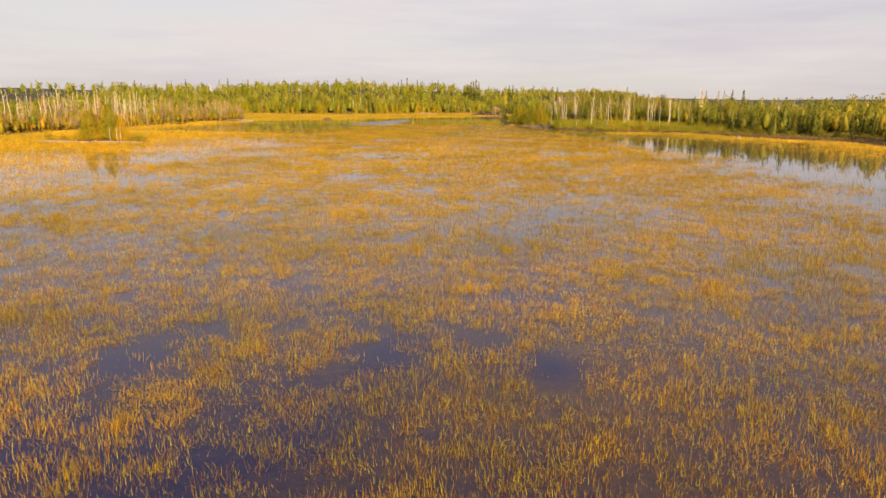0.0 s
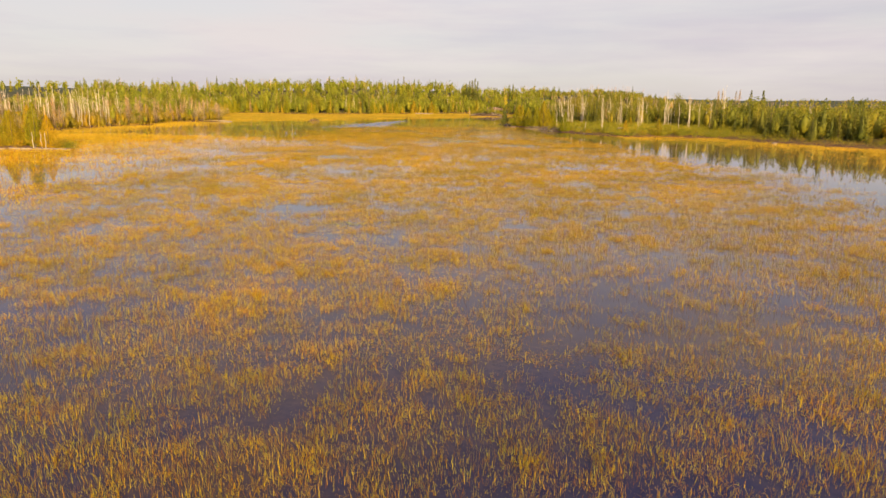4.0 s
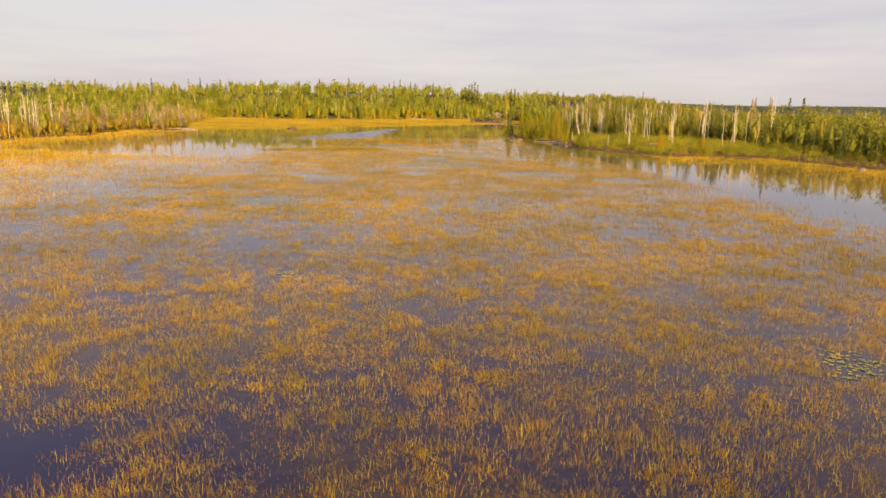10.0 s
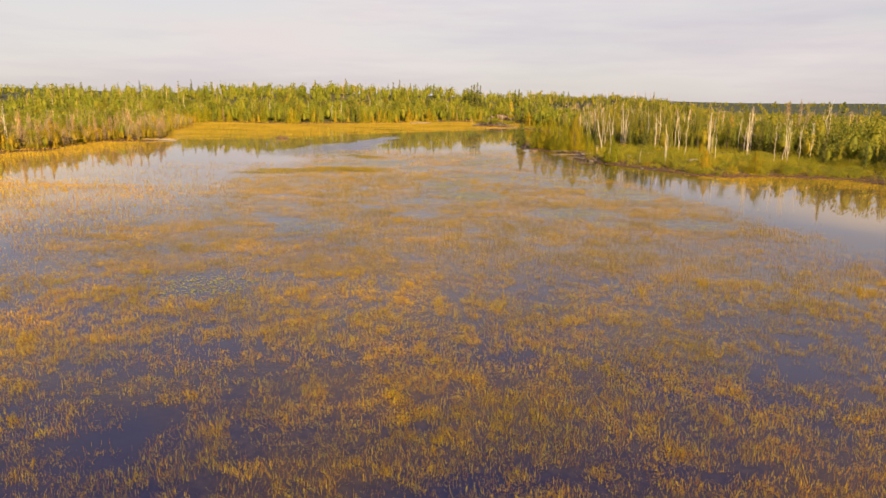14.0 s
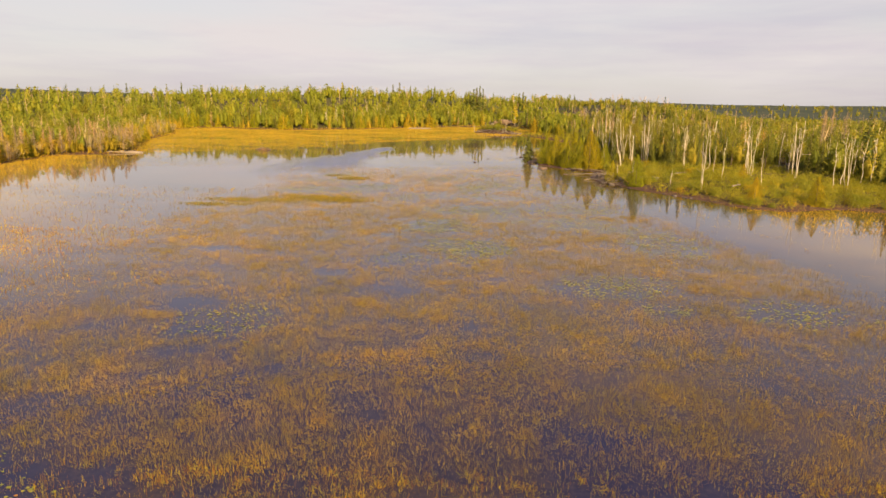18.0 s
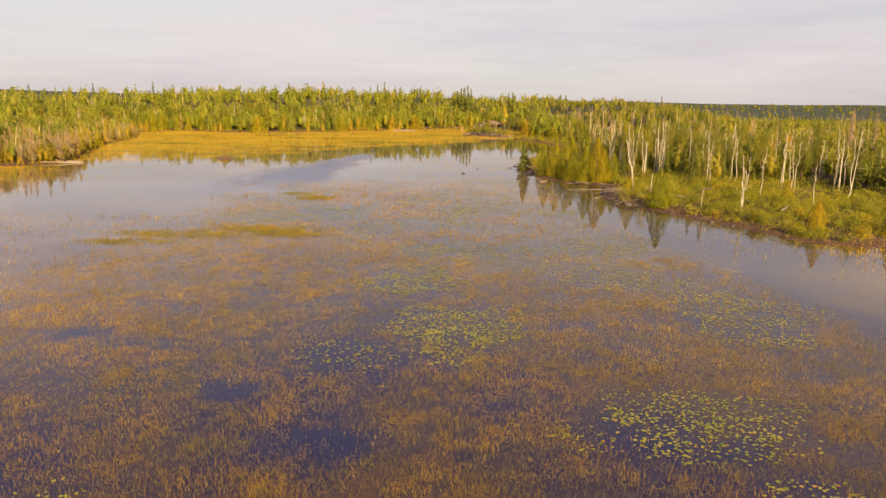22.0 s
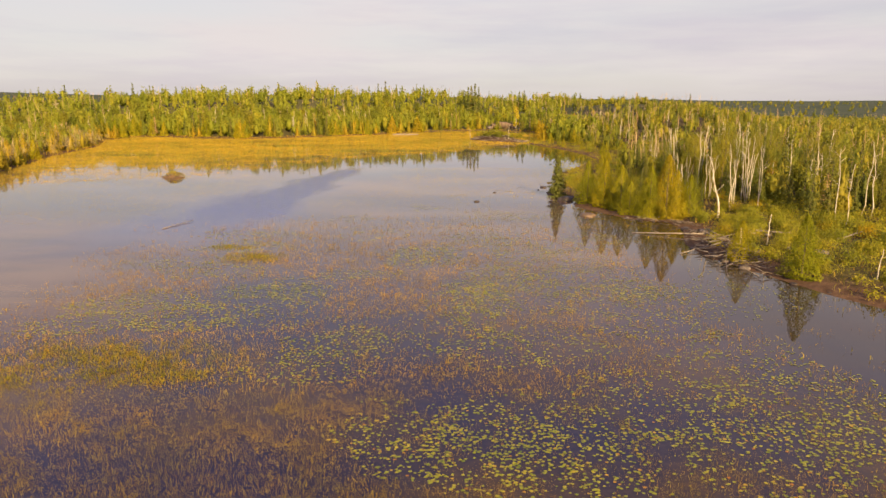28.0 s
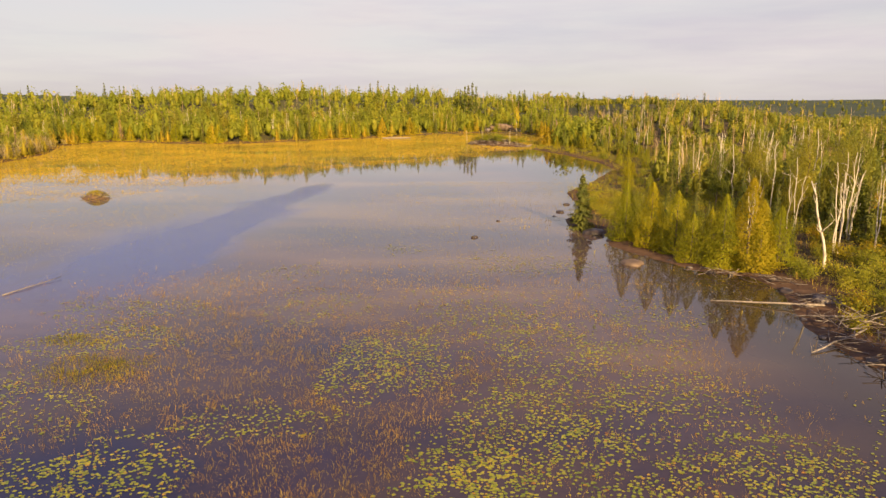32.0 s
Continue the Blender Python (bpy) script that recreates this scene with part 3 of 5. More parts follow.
# ---- trees ----


def spruce(seed, h, spread, mat, needles=1.0, ragged=0.25, size=0.17):
    """A narrow conifer with drooping whorls of needle sprays."""
    rng = np.random.RandomState(seed)
    root = thing("spruce_tree", "narrow dark green spruce with drooping branches", "tree", "conifers")
    part("trunk", tube([(0, 0, -0.3), (0.03, 0, h * 0.5), (0, 0.02, h)], [h * 0.014, h * 0.009, 0.012], 6), M_BARK, root, smooth=True)
    pieces = []
    z, k = h * 0.05, 0
    while z < h * 0.99:
        r = spread * (1 - z / h) ** 0.85 * rng.uniform(1 - ragged, 1 + ragged) + 0.1
        m = int(6 + 4 * (1 - z / h))
        for j in range(m):
            a = rng.uniform(0, 6.283)
            d = np.array([math.cos(a), math.sin(a)])
            n = max(4, int(r * 20 * needles))
            s = rng.uniform(0.08, 1, n) ** 0.8
            c = np.zeros((n, 3))
            c[:, :2] = d * (s * r)[:, None] + rng.normal(0, 0.09, (n, 2)) * (1.1 - s)[:, None] * 1.4
            c[:, 2] = z - s * r * 0.35 + 0.25 * (s * r) ** 2 / max(r, 0.3) + rng.normal(0, 0.05, n)
            pieces.append(leaves(c, size * (1.15 - 0.5 * s), rng, 0.35, 1.3, np.tile([d[0], d[1], 0.7], (n, 1))))
        z += h * (0.03 if size < 0.3 else 0.05) * rng.uniform(0.7, 1.3)
        k += 1
    top = np.zeros((8, 3))
    top[:, 2] = np.linspace(h * 0.94, h * 1.01, 8)
    pieces.append(leaves(top, 0.14, rng, 0, 1.5))
    part("crown", joined(pieces), mat, root)
    return root


def plume(seed, h, spread, mat, count, name="cedar_tree", label="yellow-green cone-shaped cedar lit by low sun", size=0.125):
    """A dense upright conical crown of small sprays that reaches almost to the ground."""
    rng = np.random.RandomState(seed)
    root = thing(name, label, "tree", "conifers")
    part("trunk", tube([(0, 0, -0.3), (0.04, 0.02, h * 0.5), (0, 0, h * 0.96)], [h * 0.018, h * 0.011, 0.015], 6), M_BARK, root, smooth=True)
    z = rng.uniform(0, 1, count) ** 1.35
    a = rng.uniform(0, 6.283, count)
    ph = rng.uniform(0, 6.283, 6)
    lump = 1 + 0.16 * np.sin(3 * a + ph[0] + 5 * z) + 0.13 * np.sin(5 * a + ph[1] - 11 * z) + 0.12 * np.sin(23 * z + 2 * a + ph[2]) + 0.08 * np.sin(41 * z + 4 * a + ph[3])
    r = spread * ((1 - z) ** 0.82 * np.minimum(1, 0.62 + z * 2.6) + 0.03) * lump * rng.uniform(0.55, 1.04, count) ** 0.5
    c = np.stack([np.cos(a) * r, np.sin(a) * r, h * (0.03 + 0.97 * z) - 0.22 * r + rng.normal(0, 0.05, count)], 1)
    c[:, 2] = np.maximum(c[:, 2], 0.06)
    pieces = [leaves(c, size * (1.1 - 0.45 * z), rng, 0, 1.3, np.stack([np.cos(a), np.sin(a), np.full(count, 0.45)], 1))]
    part("crown", joined(pieces), mat, root)
    return root


def broadleaf(seed, h, spread, mat, count, label, bark=None, size=0.115):
    """A birch or aspen: pale stem, forked limbs and an uneven leafy crown with gaps."""
    rng = np.random.RandomState(seed)
    root = thing("aspen_tree", label, "tree", "broadleaved trees")
    stem = [(0, 0, -0.3)] + [(rng.normal(0, 0.02) * h * q, rng.normal(0, 0.02) * h * q, h * q) for q in (0.25, 0.5, 0.75, 0.97)]
    wood = [tube(stem, [h * 0.014, h * 0.012, h * 0.009, h * 0.005, 0.012], 6)]
    clumps = [np.array(stem[-1])]
    for k in range(16):
        q = rng.uniform(0.12, 0.92)
        s = np.array([np.interp(q * h, [p[2] for p in stem], [p[i] for p in stem]) for i in (0, 1)] + [q * h])
        a = rng.uniform(0, 6.283)
        ln = spread * rng.uniform(0.5, 1.0) * (1.05 - 0.6 * q)
        pts, vf = limb(s, (math.cos(a) * 0.8, math.sin(a) * 0.8, 0.6), ln, h * 0.005, rng, sides=4)
        wood.append(vf)
        clumps += [pts[-1], pts[-2] + rng.normal(0, 0.2, 3)]
    pieces = []
    for c0 in clumps:
        n = int(count / len(clumps) * rng.uniform(0.5, 1.5))
        c = c0 + rng.normal(0, 1, (n, 3)) * [spread * 0.27, spread * 0.27, spread * 0.3]
        pieces.append(leaves(c, size, rng, 0.0, 1.1, (c - c0) / spread * 2 + np.array([0, 0, 0.25]) + (c - np.array([0, 0, h * 0.55])) / spread))
    part("trunk", joined(wood), bark or M_BIRCH, root, "" if bark else "pale bark trunk and limbs", True)
    part("crown", joined(pieces), mat, root)
    return root


def dead_birch(seed, h, lean=0.05, stems=1, branches=6, thick=0.0078, label="bare white dead birch trunk with broken branches"):
    rng = np.random.RandomState(seed)
    root = thing("dead_birch", label, "dead tree", "dead trees")
    for s in range(stems):
        a = rng.uniform(0, 6.283)
        hh = h * rng.uniform(0.75, 1.0) if s else h
        ln = lean * rng.uniform(0.5, 1.2) + 0.012 * s
        off = np.array([rng.normal(0, 0.42), rng.normal(0, 0.42), 0]) * (s > 0)
        pts = [off + np.array([math.cos(a) * ln * hh * q ** 1.3 + rng.normal(0, 0.012) * hh, math.sin(a) * ln * hh * q ** 1.3 + rng.normal(0, 0.012) * hh, hh * q - 0.3 * (q == 0)]) for q in np.linspace(0, 1, 7)]
        rad = h * thick * np.linspace(1.15, 0.38, 7)
        trunk = part("trunk", tube(pts, rad, 7), M_BIRCH, root, smooth=True)
        for k in range(branches):
            q = rng.uniform(0.4, 0.97)
            st = np.array([np.interp(q, np.linspace(0, 1, 7), [p[i] for p in pts]) for i in range(3)])
            b = rng.uniform(0, 6.283)
            _, vf = limb(st, (math.cos(b) * 0.6, math.sin(b) * 0.6, 0.75), h * rng.uniform(0.08, 0.22) * (1.3 - q * 0.6), h * thick * 0.42, rng, 0.45, 4, 4)
            part("branch", vf, M_BIRCH, trunk, smooth=True)
    return root


def grey_tree(seed, h, spread):
    """A dead tree that still holds its fine grey-brown twigs."""
    rng = np.random.RandomState(seed)
    root = thing("bare_tree", "leafless grey-brown tree full of fine dead twigs", "dead tree", "dead trees")
    part("trunk", tube([(0, 0, -0.3), (rng.normal(0, 0.1), rng.normal(0, 0.1), h * 0.5), (rng.normal(0, 0.2), 0, h)], [h * 0.013, h * 0.008, 0.015], 5), M_DRIFT, root, smooth=True)
    n = 400
    q = rng.uniform(0.12, 1, n)
    a = rng.uniform(0, 6.283, n)
    r = spread * (1.05 - q) ** 0.7
    base = np.stack([np.cos(a) * r * 0.1, np.sin(a) * r * 0.1, q * h * 0.93], 1)
    end = base + np.stack([np.cos(a) * r, np.sin(a) * r, rng.uniform(0.05, 0.35, n) * h * 0.25], 1) * rng.uniform(0.5, 1.1, (n, 1))
    side = np.stack([-np.sin(a), np.cos(a), rng.normal(0, 0.6, n)], 1) * 0.026
    v = np.stack([base - side, base + side, end], 1).reshape(-1, 3)
    mid = base + (end - base) * rng.uniform(0.4, 0.8, (n, 1))
    end2 = mid + rng.normal(0, 0.25, (n, 3)) * spread * 0.5 + [0, 0, 0.2]
    v2 = np.stack([mid - side * 0.6, mid + side * 0.6, end2], 1).reshape(-1, 3)
    f = np.arange(len(v)).reshape(-1, 3)
    part("twig_crown", joined([(v, f), (v2, f)]), M_TWIG, root)
    return root


def shrub(seed, h, spread, mat, count, label):
    rng = np.random.RandomState(seed)
    root = thing("shrub", label, "shrub", "shore shrubs")
    wood, pieces = [], []
    for k in range(7):
        a = rng.uniform(0, 6.283)
        pts, vf = limb((rng.normal(0, spread * 0.2), rng.normal(0, spread * 0.2), -0.15), (math.cos(a) * 0.5, math.sin(a) * 0.5, 0.85), h * rng.uniform(0.6, 1.0), 0.022, rng, 0.3, 4, 4)
        wood.append(vf)
        for p in pts[1:]:
            n = int(count / 28)
            c = p + rng.normal(0, 1, (n, 3)) * [spread * 0.28, spread * 0.28, h * 0.14]
            c[:, 2] = np.maximum(c[:, 2], 0.05)
            pieces.append(leaves(c, 0.085, rng, 0, 1.4, (c - p) / spread + c * [0.6, 0.6, 0.0] + [0, 0, 0.5]))
    part("stem", joined(wood), M_BARK, root)
    part("leaves", joined(pieces), mat, root)
    return root


def place(ob, x, y, z=None, turn=0.0, size=1.0, tall=None, tip=(0, 0)):
    zz = float(ground_z(np.array([x]), np.array([y]))[0]) - 0.05 if z is None else z
    return Matrix.Translation((x, y, zz)) @ Euler((tip[0], tip[1], turn)).to_matrix().to_4x4() @ Matrix.Diagonal((size, size, tall or size, 1))


def put(ob, *args, **kw):
    """A further copy of a tree, or the tree itself the first time."""
    m = place(ob, *args, **kw)
    if not ob.get("used"):
        ob["used"] = 1
        ob.matrix_basis = m
        return ob
    c = copy_thing(ob, m)
    c.matrix_basis = m
    return c


# ---- ground and water ----


def axis(fine_lo, fine_hi, step, far):
    mid = np.arange(fine_lo, fine_hi + 0.01, step)
    out = np.cumsum(step * 1.17 ** np.arange(1, 60))
    out = out[out < far]
    return np.concatenate([fine_lo - out[::-1], mid, fine_hi + out])


gx = axis(-165, 125, 2.2, 5200)
gx = np.sort(np.unique(np.concatenate([gx, np.arange(12.0, 50.0, 0.9)])))
gy = axis(-205, 365, 2.4, 5200)
gy = np.sort(np.unique(np.concatenate([gy, np.arange(2.0, 96.0, 1.0)])))
X, Y = np.meshgrid(gx, gy)
Z = ground_z(X, Y)
idx = np.arange(X.size).reshape(X.shape)
quads = np.stack([idx[:-1, :-1], idx[:-1, 1:], idx[1:, 1:], idx[1:, :-1]], -1).reshape(-1, 4)
me = mesh_from("ground", np.stack([X, Y, Z], -1).reshape(-1, 3), quads)
me.materials.append(M_GROUND)
me.polygons.foreach_set("use_smooth", np.ones(len(me.polygons), bool))
tagged(new("ground", me), "mossy peat ground and lake bed reaching wooded ridges", "ground", "", "structure")

wx, wy = np.meshgrid(np.linspace(-260, 260, 27), np.linspace(-420, 420, 43))
widx = np.arange(wx.size).reshape(wx.shape)
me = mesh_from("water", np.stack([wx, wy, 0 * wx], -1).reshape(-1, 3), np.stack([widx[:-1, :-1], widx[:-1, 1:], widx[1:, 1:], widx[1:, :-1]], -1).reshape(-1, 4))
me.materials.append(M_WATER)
tagged(new("water", me), "still dark lake water mirroring pale sky and trees, with sheen painted in", "water", "", "structure")

# ---- reeds ----
rr = np.random.RandomState(11)


PATCHES = [(-3.4, -9.5, 3.6, 4.6, 620), (0.2, -21.3, 4.0, 4.4, 760), (19.5, -18, 4.6, 5.5, 600), (15, -9, 5, 3, 130), (12.8, -33, 3.2, 2.6, 150), (12, -7, 5.5, 4.5, 380),
           (-0.8, 2.5, 5.0, 3.5, 150), (-5.6, -26.5, 3.5, 2.6, 90), (15, 2, 6, 4, 170), (-8.2, 13.5, 3.4, 2.6, 150), (-1, 1, 4.5, 3.6, 280), (12.5, 4, 7.5, 5.5, 620),
           (-3.6, 38, 3.8, 4.6, 360), (3, 26, 5.5, 6.5, 420), (-16, 20, 6, 5, 260), (12.6, 20, 5.5, 5.5, 330), (2, 45, 4.6, 4.2, 230), (7.5, 36, 5.5, 7.5, 560),
           (10, 28, 7.5, 6, 560), (-10.5, 48, 4, 4, 170), (3.2, 62, 3.5, 5, 170), (-22, 31, 4.2, 3.2, 170), (1.5, 50, 6, 3.5, 170), (-23, 41, 4.8, 3, 320),
           (13.5, 46, 3.6, 5, 210), (-15, -43.5, 3.2, 3.2, 130), (9.8, -34.2, 4.2, 3.2, 240), (21.6, -39.5, 4, 3, 220), (-6.3, -113.6, 0.85, 0.75, 34), (15.3, -99.9, 1.3, 1.2, 60),
           (-7.9, -89.1, 0.8, 0.7, 26), (-24, 47, 6, 2.6, 240), (16, 11, 4.5, 4.5, 190), (-4, 15, 6.5, 4, 150), (21, 25, 3.5, 6, 120), (-23, 19, 7, 4.6, 900), (-15, 25, 4.2, 3, 380), (-9.5, 9.5, 3, 2.6, 130), (-27, 33, 5, 3, 200), (4, 13, 5, 4, 220),
           (-14.5, 58.5, 2.5, 3, 70), (-5.6, 67.6, 2.4, 2.8, 70), (9, 61, 4.7, 3.2, 150), (-17, -63.5, 2.4, 2.6, 150), (4.5, -3, 3.4, 4.6, 170), (4, 1, 3, 3, 130), (19, -11.7, 3.3, 3.4, 150), (13, -39.6, 1.6, 1.5, 50),
           (-10, 30, 3.3, 1.8, 110), (5, 42, 5.4, 5.2, 260), (13.7, 25.7, 3, 2.2, 160), (1, 26, 3, 2, 140), (0.7, 21.3, 2.3, 5.0, 330), (-4.7, 35.9, 3.1, 4.2, 200), (2.0, 31.0, 2.6, 3.9, 150)]


def open_water(x, y):
    """How much of the reed cover is missing: 0 full cover, 1 open."""
    pool = soft_noise(x, y, 8, 21)
    wide = soft_noise(x, y, 46, 22)
    o = np.clip((pool - 0.66) / 0.2, 0, 1) * 0.6
    o = np.maximum(o, np.clip((wide - 0.72) / 0.14, 0, 1) * 0.5)
    o = np.maximum(o, np.interp(y, [-60, -22, 5, 32, 50, 62], [0.0, 0.2, 0.36, 0.5, 0.8, 1.0]))
    side = np.where(x > 0, x - np.interp(y, [-170, -90, -40, 0, 20, 60], [40, 30, 24, 16, 10, 8]), -x - np.interp(y, [-60, -20, 20, 60], [200, 60, 28, 20]))
    o = np.maximum(o, np.where((x > 0) & (y > -70), np.clip(side / 8, 0, 0.98), np.clip(side / 22, 0, 0.72)))
    for cx, cy, sx, sy, n in PATCHES:
        o = np.maximum(o, np.clip(2.2 - 1.6 * np.hypot((x - cx) / sx, (y - cy) / sy), 0, 0.85))
    # known gaps in the cover
    for px, py, sx, sy in SKY_POOLS:
        o = np.maximum(o, np.clip(1.5 - np.hypot((x - px) / sx, (y - py) / sy) + 0.8 * (soft_noise(x, y, 3, 66) - 0.5), 0, 0.95))
    # a narrow winding track through the reeds
    track = np.abs(x + 1.0 + 0.09 * (y + 66) - 0.5 * np.sin(y * 0.5))
    o = np.maximum(o, np.where((y > -76) & (y < -54), np.clip(1.3 - track / 0.4, 0, 0.9), 0))
    return o


def soft_edge(x, y):
    return np.clip((37 + 10 * (soft_noise(x, y, 22, 48) - 0.5) - np.abs(x)) / 13, 0, 1)


def left_fade(x, y):
    return np.clip((-24 - x + 22 * (soft_noise(x, y, 24, 49) - 0.5)) / 22, 0, 1)


def reed_bed(name, n, x0, x1, y0, y1, keep, hrange, width, mat, label, clump=1, spread=0.16, straight=False):
    x, y = rr.uniform(x0, x1, n), rr.uniform(y0, y1, n)
    d = shore_distance(x, y)
    ok = (rr.uniform(0, 1, n) < keep(x, y, d)) & (d < -0.2)
    x, y = x[ok], y[ok]
    x, y = np.repeat(x, clump) + rr.normal(0, spread, len(x) * clump), np.repeat(y, clump) + rr.normal(0, spread, len(y) * clump)
    base = np.stack([x, y, np.full(len(x), -0.04)], 1)
    h = rr.uniform(*hrange, len(x)) * (0.75 + 0.5 * soft_noise(x, y, 9, 31))
    w = rr.uniform(0.7, 1.4, len(x)) * width
    if not straight:
        return stuff(name, *blades(base, h, w, rr), mat, label, "reeds")
    # beside the bent blades stand straight stems, one thin triangle each
    base2, h2, w2 = np.repeat(base, 3, 0), np.repeat(h, 3), np.repeat(w, 3)
    m = len(base2)
    a, lean = rr.uniform(0, 6.283, m), np.abs(rr.normal(0, 0.68, m))
    foot = base2 + np.stack([rr.normal(0, spread, m), rr.normal(0, spread, m), np.zeros(m)], 1)
    side = np.stack([np.cos(a + 1.3), np.sin(a + 1.3), 0 * a], 1) * (w2 * 0.6)[:, None]
    tip = foot + np.stack([np.cos(a) * np.sin(lean), np.sin(a) * np.sin(lean), np.cos(lean)], 1) * (h2 * rr.uniform(0.5, 1.15, m))[:, None]
    stems = np.stack([foot - side, foot + side, tip], 1).reshape(-1, 3), np.arange(3 * m).reshape(-1, 3)
    return stuff(name, *joined([blades(base, h, w * 0.6, rr), stems]), mat, label, "reeds")


reed_bed("wild_rice_near", 57000, -38, 38, -168, -60, lambda x, y, d: (1 - open_water(x, y)) * soft_edge(x, y), (0.15, 0.38), 0.0084, M_REED, "golden wild rice stems standing in shallow dark water", 10, 0.17, True)
reed_bed("wild_rice_middle", 54000, -38, 38, -60, 6, lambda x, y, d: (1 - open_water(x, y)) * soft_edge(x, y), (0.14, 0.38), 0.0072, M_REED_BROWN, "rusty brown wild rice stems standing in dark water", 8, 0.24, True)
reed_bed("wild_rice_thin", 66000, -40, 30, 6, 62, lambda x, y, d: (1 - open_water(x, y)) * soft_edge(x * 0.95 - 1, y) ** 1.5, (0.16, 0.42), 0.011, M_REED_BROWN, "thinning brown wild rice stems standing in open water", 6, 0.17)
reed_bed("wild_rice_left", 52000, -80, -22, -168, -15, lambda x, y, d: left_fade(x, y) * (1 - 0.9 * open_water(x, y)) * np.clip(0.4 + 1.1 * soft_noise(x, y, 30, 45), 0, 1), (0.15, 0.38), 0.02, M_REED, "golden wild rice filling the marsh towards the wooded bank", 5, 0.28)
reed_bed("wild_rice_sides", 42000, -100, 95, -175, 20, lambda x, y, d: np.where((x > -31) & (x < 31), 0, 1.0) * (1 - 0.8 * open_water(x, y)) * np.where(x > 0, np.maximum(np.interp(y, [-110, -50], [0.45, 0.03]), np.interp(d, [-13, -7], [0, 1]) * np.interp(y, [-40, -12], [1, 0])), 1.0), (0.18, 0.42), 0.03, M_REED, "golden wild rice spreading to both sides of the marsh", 4, 0.3)


def margin_keep(x, y, d):
    near = np.clip(1.15 + (d + 1.0) / np.where(y < 20, 13.0, 7.0), 0, 1)
    wob = soft_noise(x, y, 18, 41)
    return near * np.clip(0.35 + wob, 0, 1) * np.where((x > 10) & (y > 16) & (y < 130), 0.12, 1.0)


MEADOW = np.array([(-83, 119), (-78, 128), (-66, 135), (-50, 146), (-34, 161), (-18, 176), (3, 194), (12, 210), (25, 222), (40, 300), (-10, 345), (-160, 300), (-150, 120)], float)


def in_meadow(x, y):
    inside = np.zeros(np.shape(x), bool)
    for (ax, ay), (bx, by) in zip(MEADOW, np.roll(MEADOW, -1, 0)):
        if ay != by:
            inside ^= ((ay > y) != (by > y)) & (x < (bx - ax) * (y - ay) / (by - ay) + ax)
    return inside


def meadow_keep(x, y, d):
    pool = (np.hypot((x + 29) / 12, (y - 182) / 7) < 1) | (np.hypot((x + 62) / 9, (y - 205) / 5) < 1) | (np.hypot((x + 92) / 8, (y - 160) / 5) < 1)
    chan = (np.abs(y - 326 - 0.15 * x) < 6) & (x > -25)
    mx = x + 16 * (soft_noise(x, y, 26, 61) - 0.5) + rr.normal(0, 2.0, len(x))
    my = y + 14 * (soft_noise(x, y, 30, 62) - 0.5) + rr.normal(0, 2.5, len(x))
    return in_meadow(mx, my) * (np.hypot((x - 14.5) * 0.72 - (y - 243) * 0.69, ((x - 14.5) * 0.69 + (y - 243) * 0.72) * 3.2) > 14) * np.where(pool | chan, 0.06, 1.0) * np.clip(0.45 + soft_noise(x, y * 0.6, 30, 43), 0.2, 1)


reed_bed("marsh_grass_left", 76000, -108, -30, -120, 75, lambda x, y, d: left_fade(x + 12, y) * np.clip(np.where(y < -10, 1.25, 0.85) + d / np.where(y < -10, 48, 22), 0, 1) * np.clip(0.3 + 1.35 * soft_noise(x, y * 0.7, 26, 44), 0, 1), (0.25, 0.55), 0.034, M_MARSH, "deep orange marsh grass spreading out from the wooded bank", 3, 0.4)
reed_bed("marsh_grass_right", 52000, 36, 96, -130, 15, lambda x, y, d: np.clip(1.15 + d / np.interp(y, [-50, -5, 8], [26, 14, 6]), 0, 1) * np.clip(0.45 + 1.1 * soft_noise(x, y, 20, 46), 0, 1), (0.15, 0.36), 0.026, M_MARSH, "orange marsh grass along the dark wood's edge", 3, 0.4)
reed_bed("marsh_grass_margin", 30000, -130, 100, -180, 235, margin_keep, (0.2, 0.55), 0.04, M_MARSH, "orange marsh grass fringing the lake shore", 3, 0.3)
# thin grass added on the open lake; at low angles it gives mist's golden film
reed_bed("sparse_lake_grass", 115000, -98, 24, 52, 128, lambda x, y, d: np.clip(0.25 + 1.1 * soft_noise(x * 0.6, y, 24, 63), 0, 1) * np.clip((np.abs(x + 27 - 0.12 * (y - 90)) - 6) / 10, 0.05, 1), (0.1, 0.22), 0.015, M_MARSH, "sparse golden grass tips standing out of the still lake", 1, 0.2)
reed_bed("meadow_fringe", 60000, -112, 0, 74, 200, lambda x, y, d: in_meadow(x - 4, y + 8 + 24 * np.clip((-x - 28) / 25, 0, 1)) * np.where(in_meadow(x, y), 0, 1) * np.clip(0.1 + 1.2 * soft_noise(x * 0.5, y, 22, 64), 0, 1), (0.14, 0.3), 0.035, M_MARSH, "thin golden grass standing in water before the meadow", 2, 0.5)
MATS = ((-21, 10, 7.5, 4.0), (-17, 8, 4, 1.6), (-33, 3, 5, 1.6), (-29, 7.5, 8, 2.2), (-20.5, 36, 3.2, 2.6), (-24, 40.5, 2.8, 1.3))


def mat_keep(x, y, d):
    k = np.zeros(len(x))
    for cx, cy, sx, sy in MATS:
        k = np.maximum(k, np.clip(1.6 - 1.4 * np.hypot((x - cx) / sx, (y - cy) / sy), 0, 1))
    return k * np.clip(soft_noise(x, y, 4, 47) * 1.6, 0, 1)


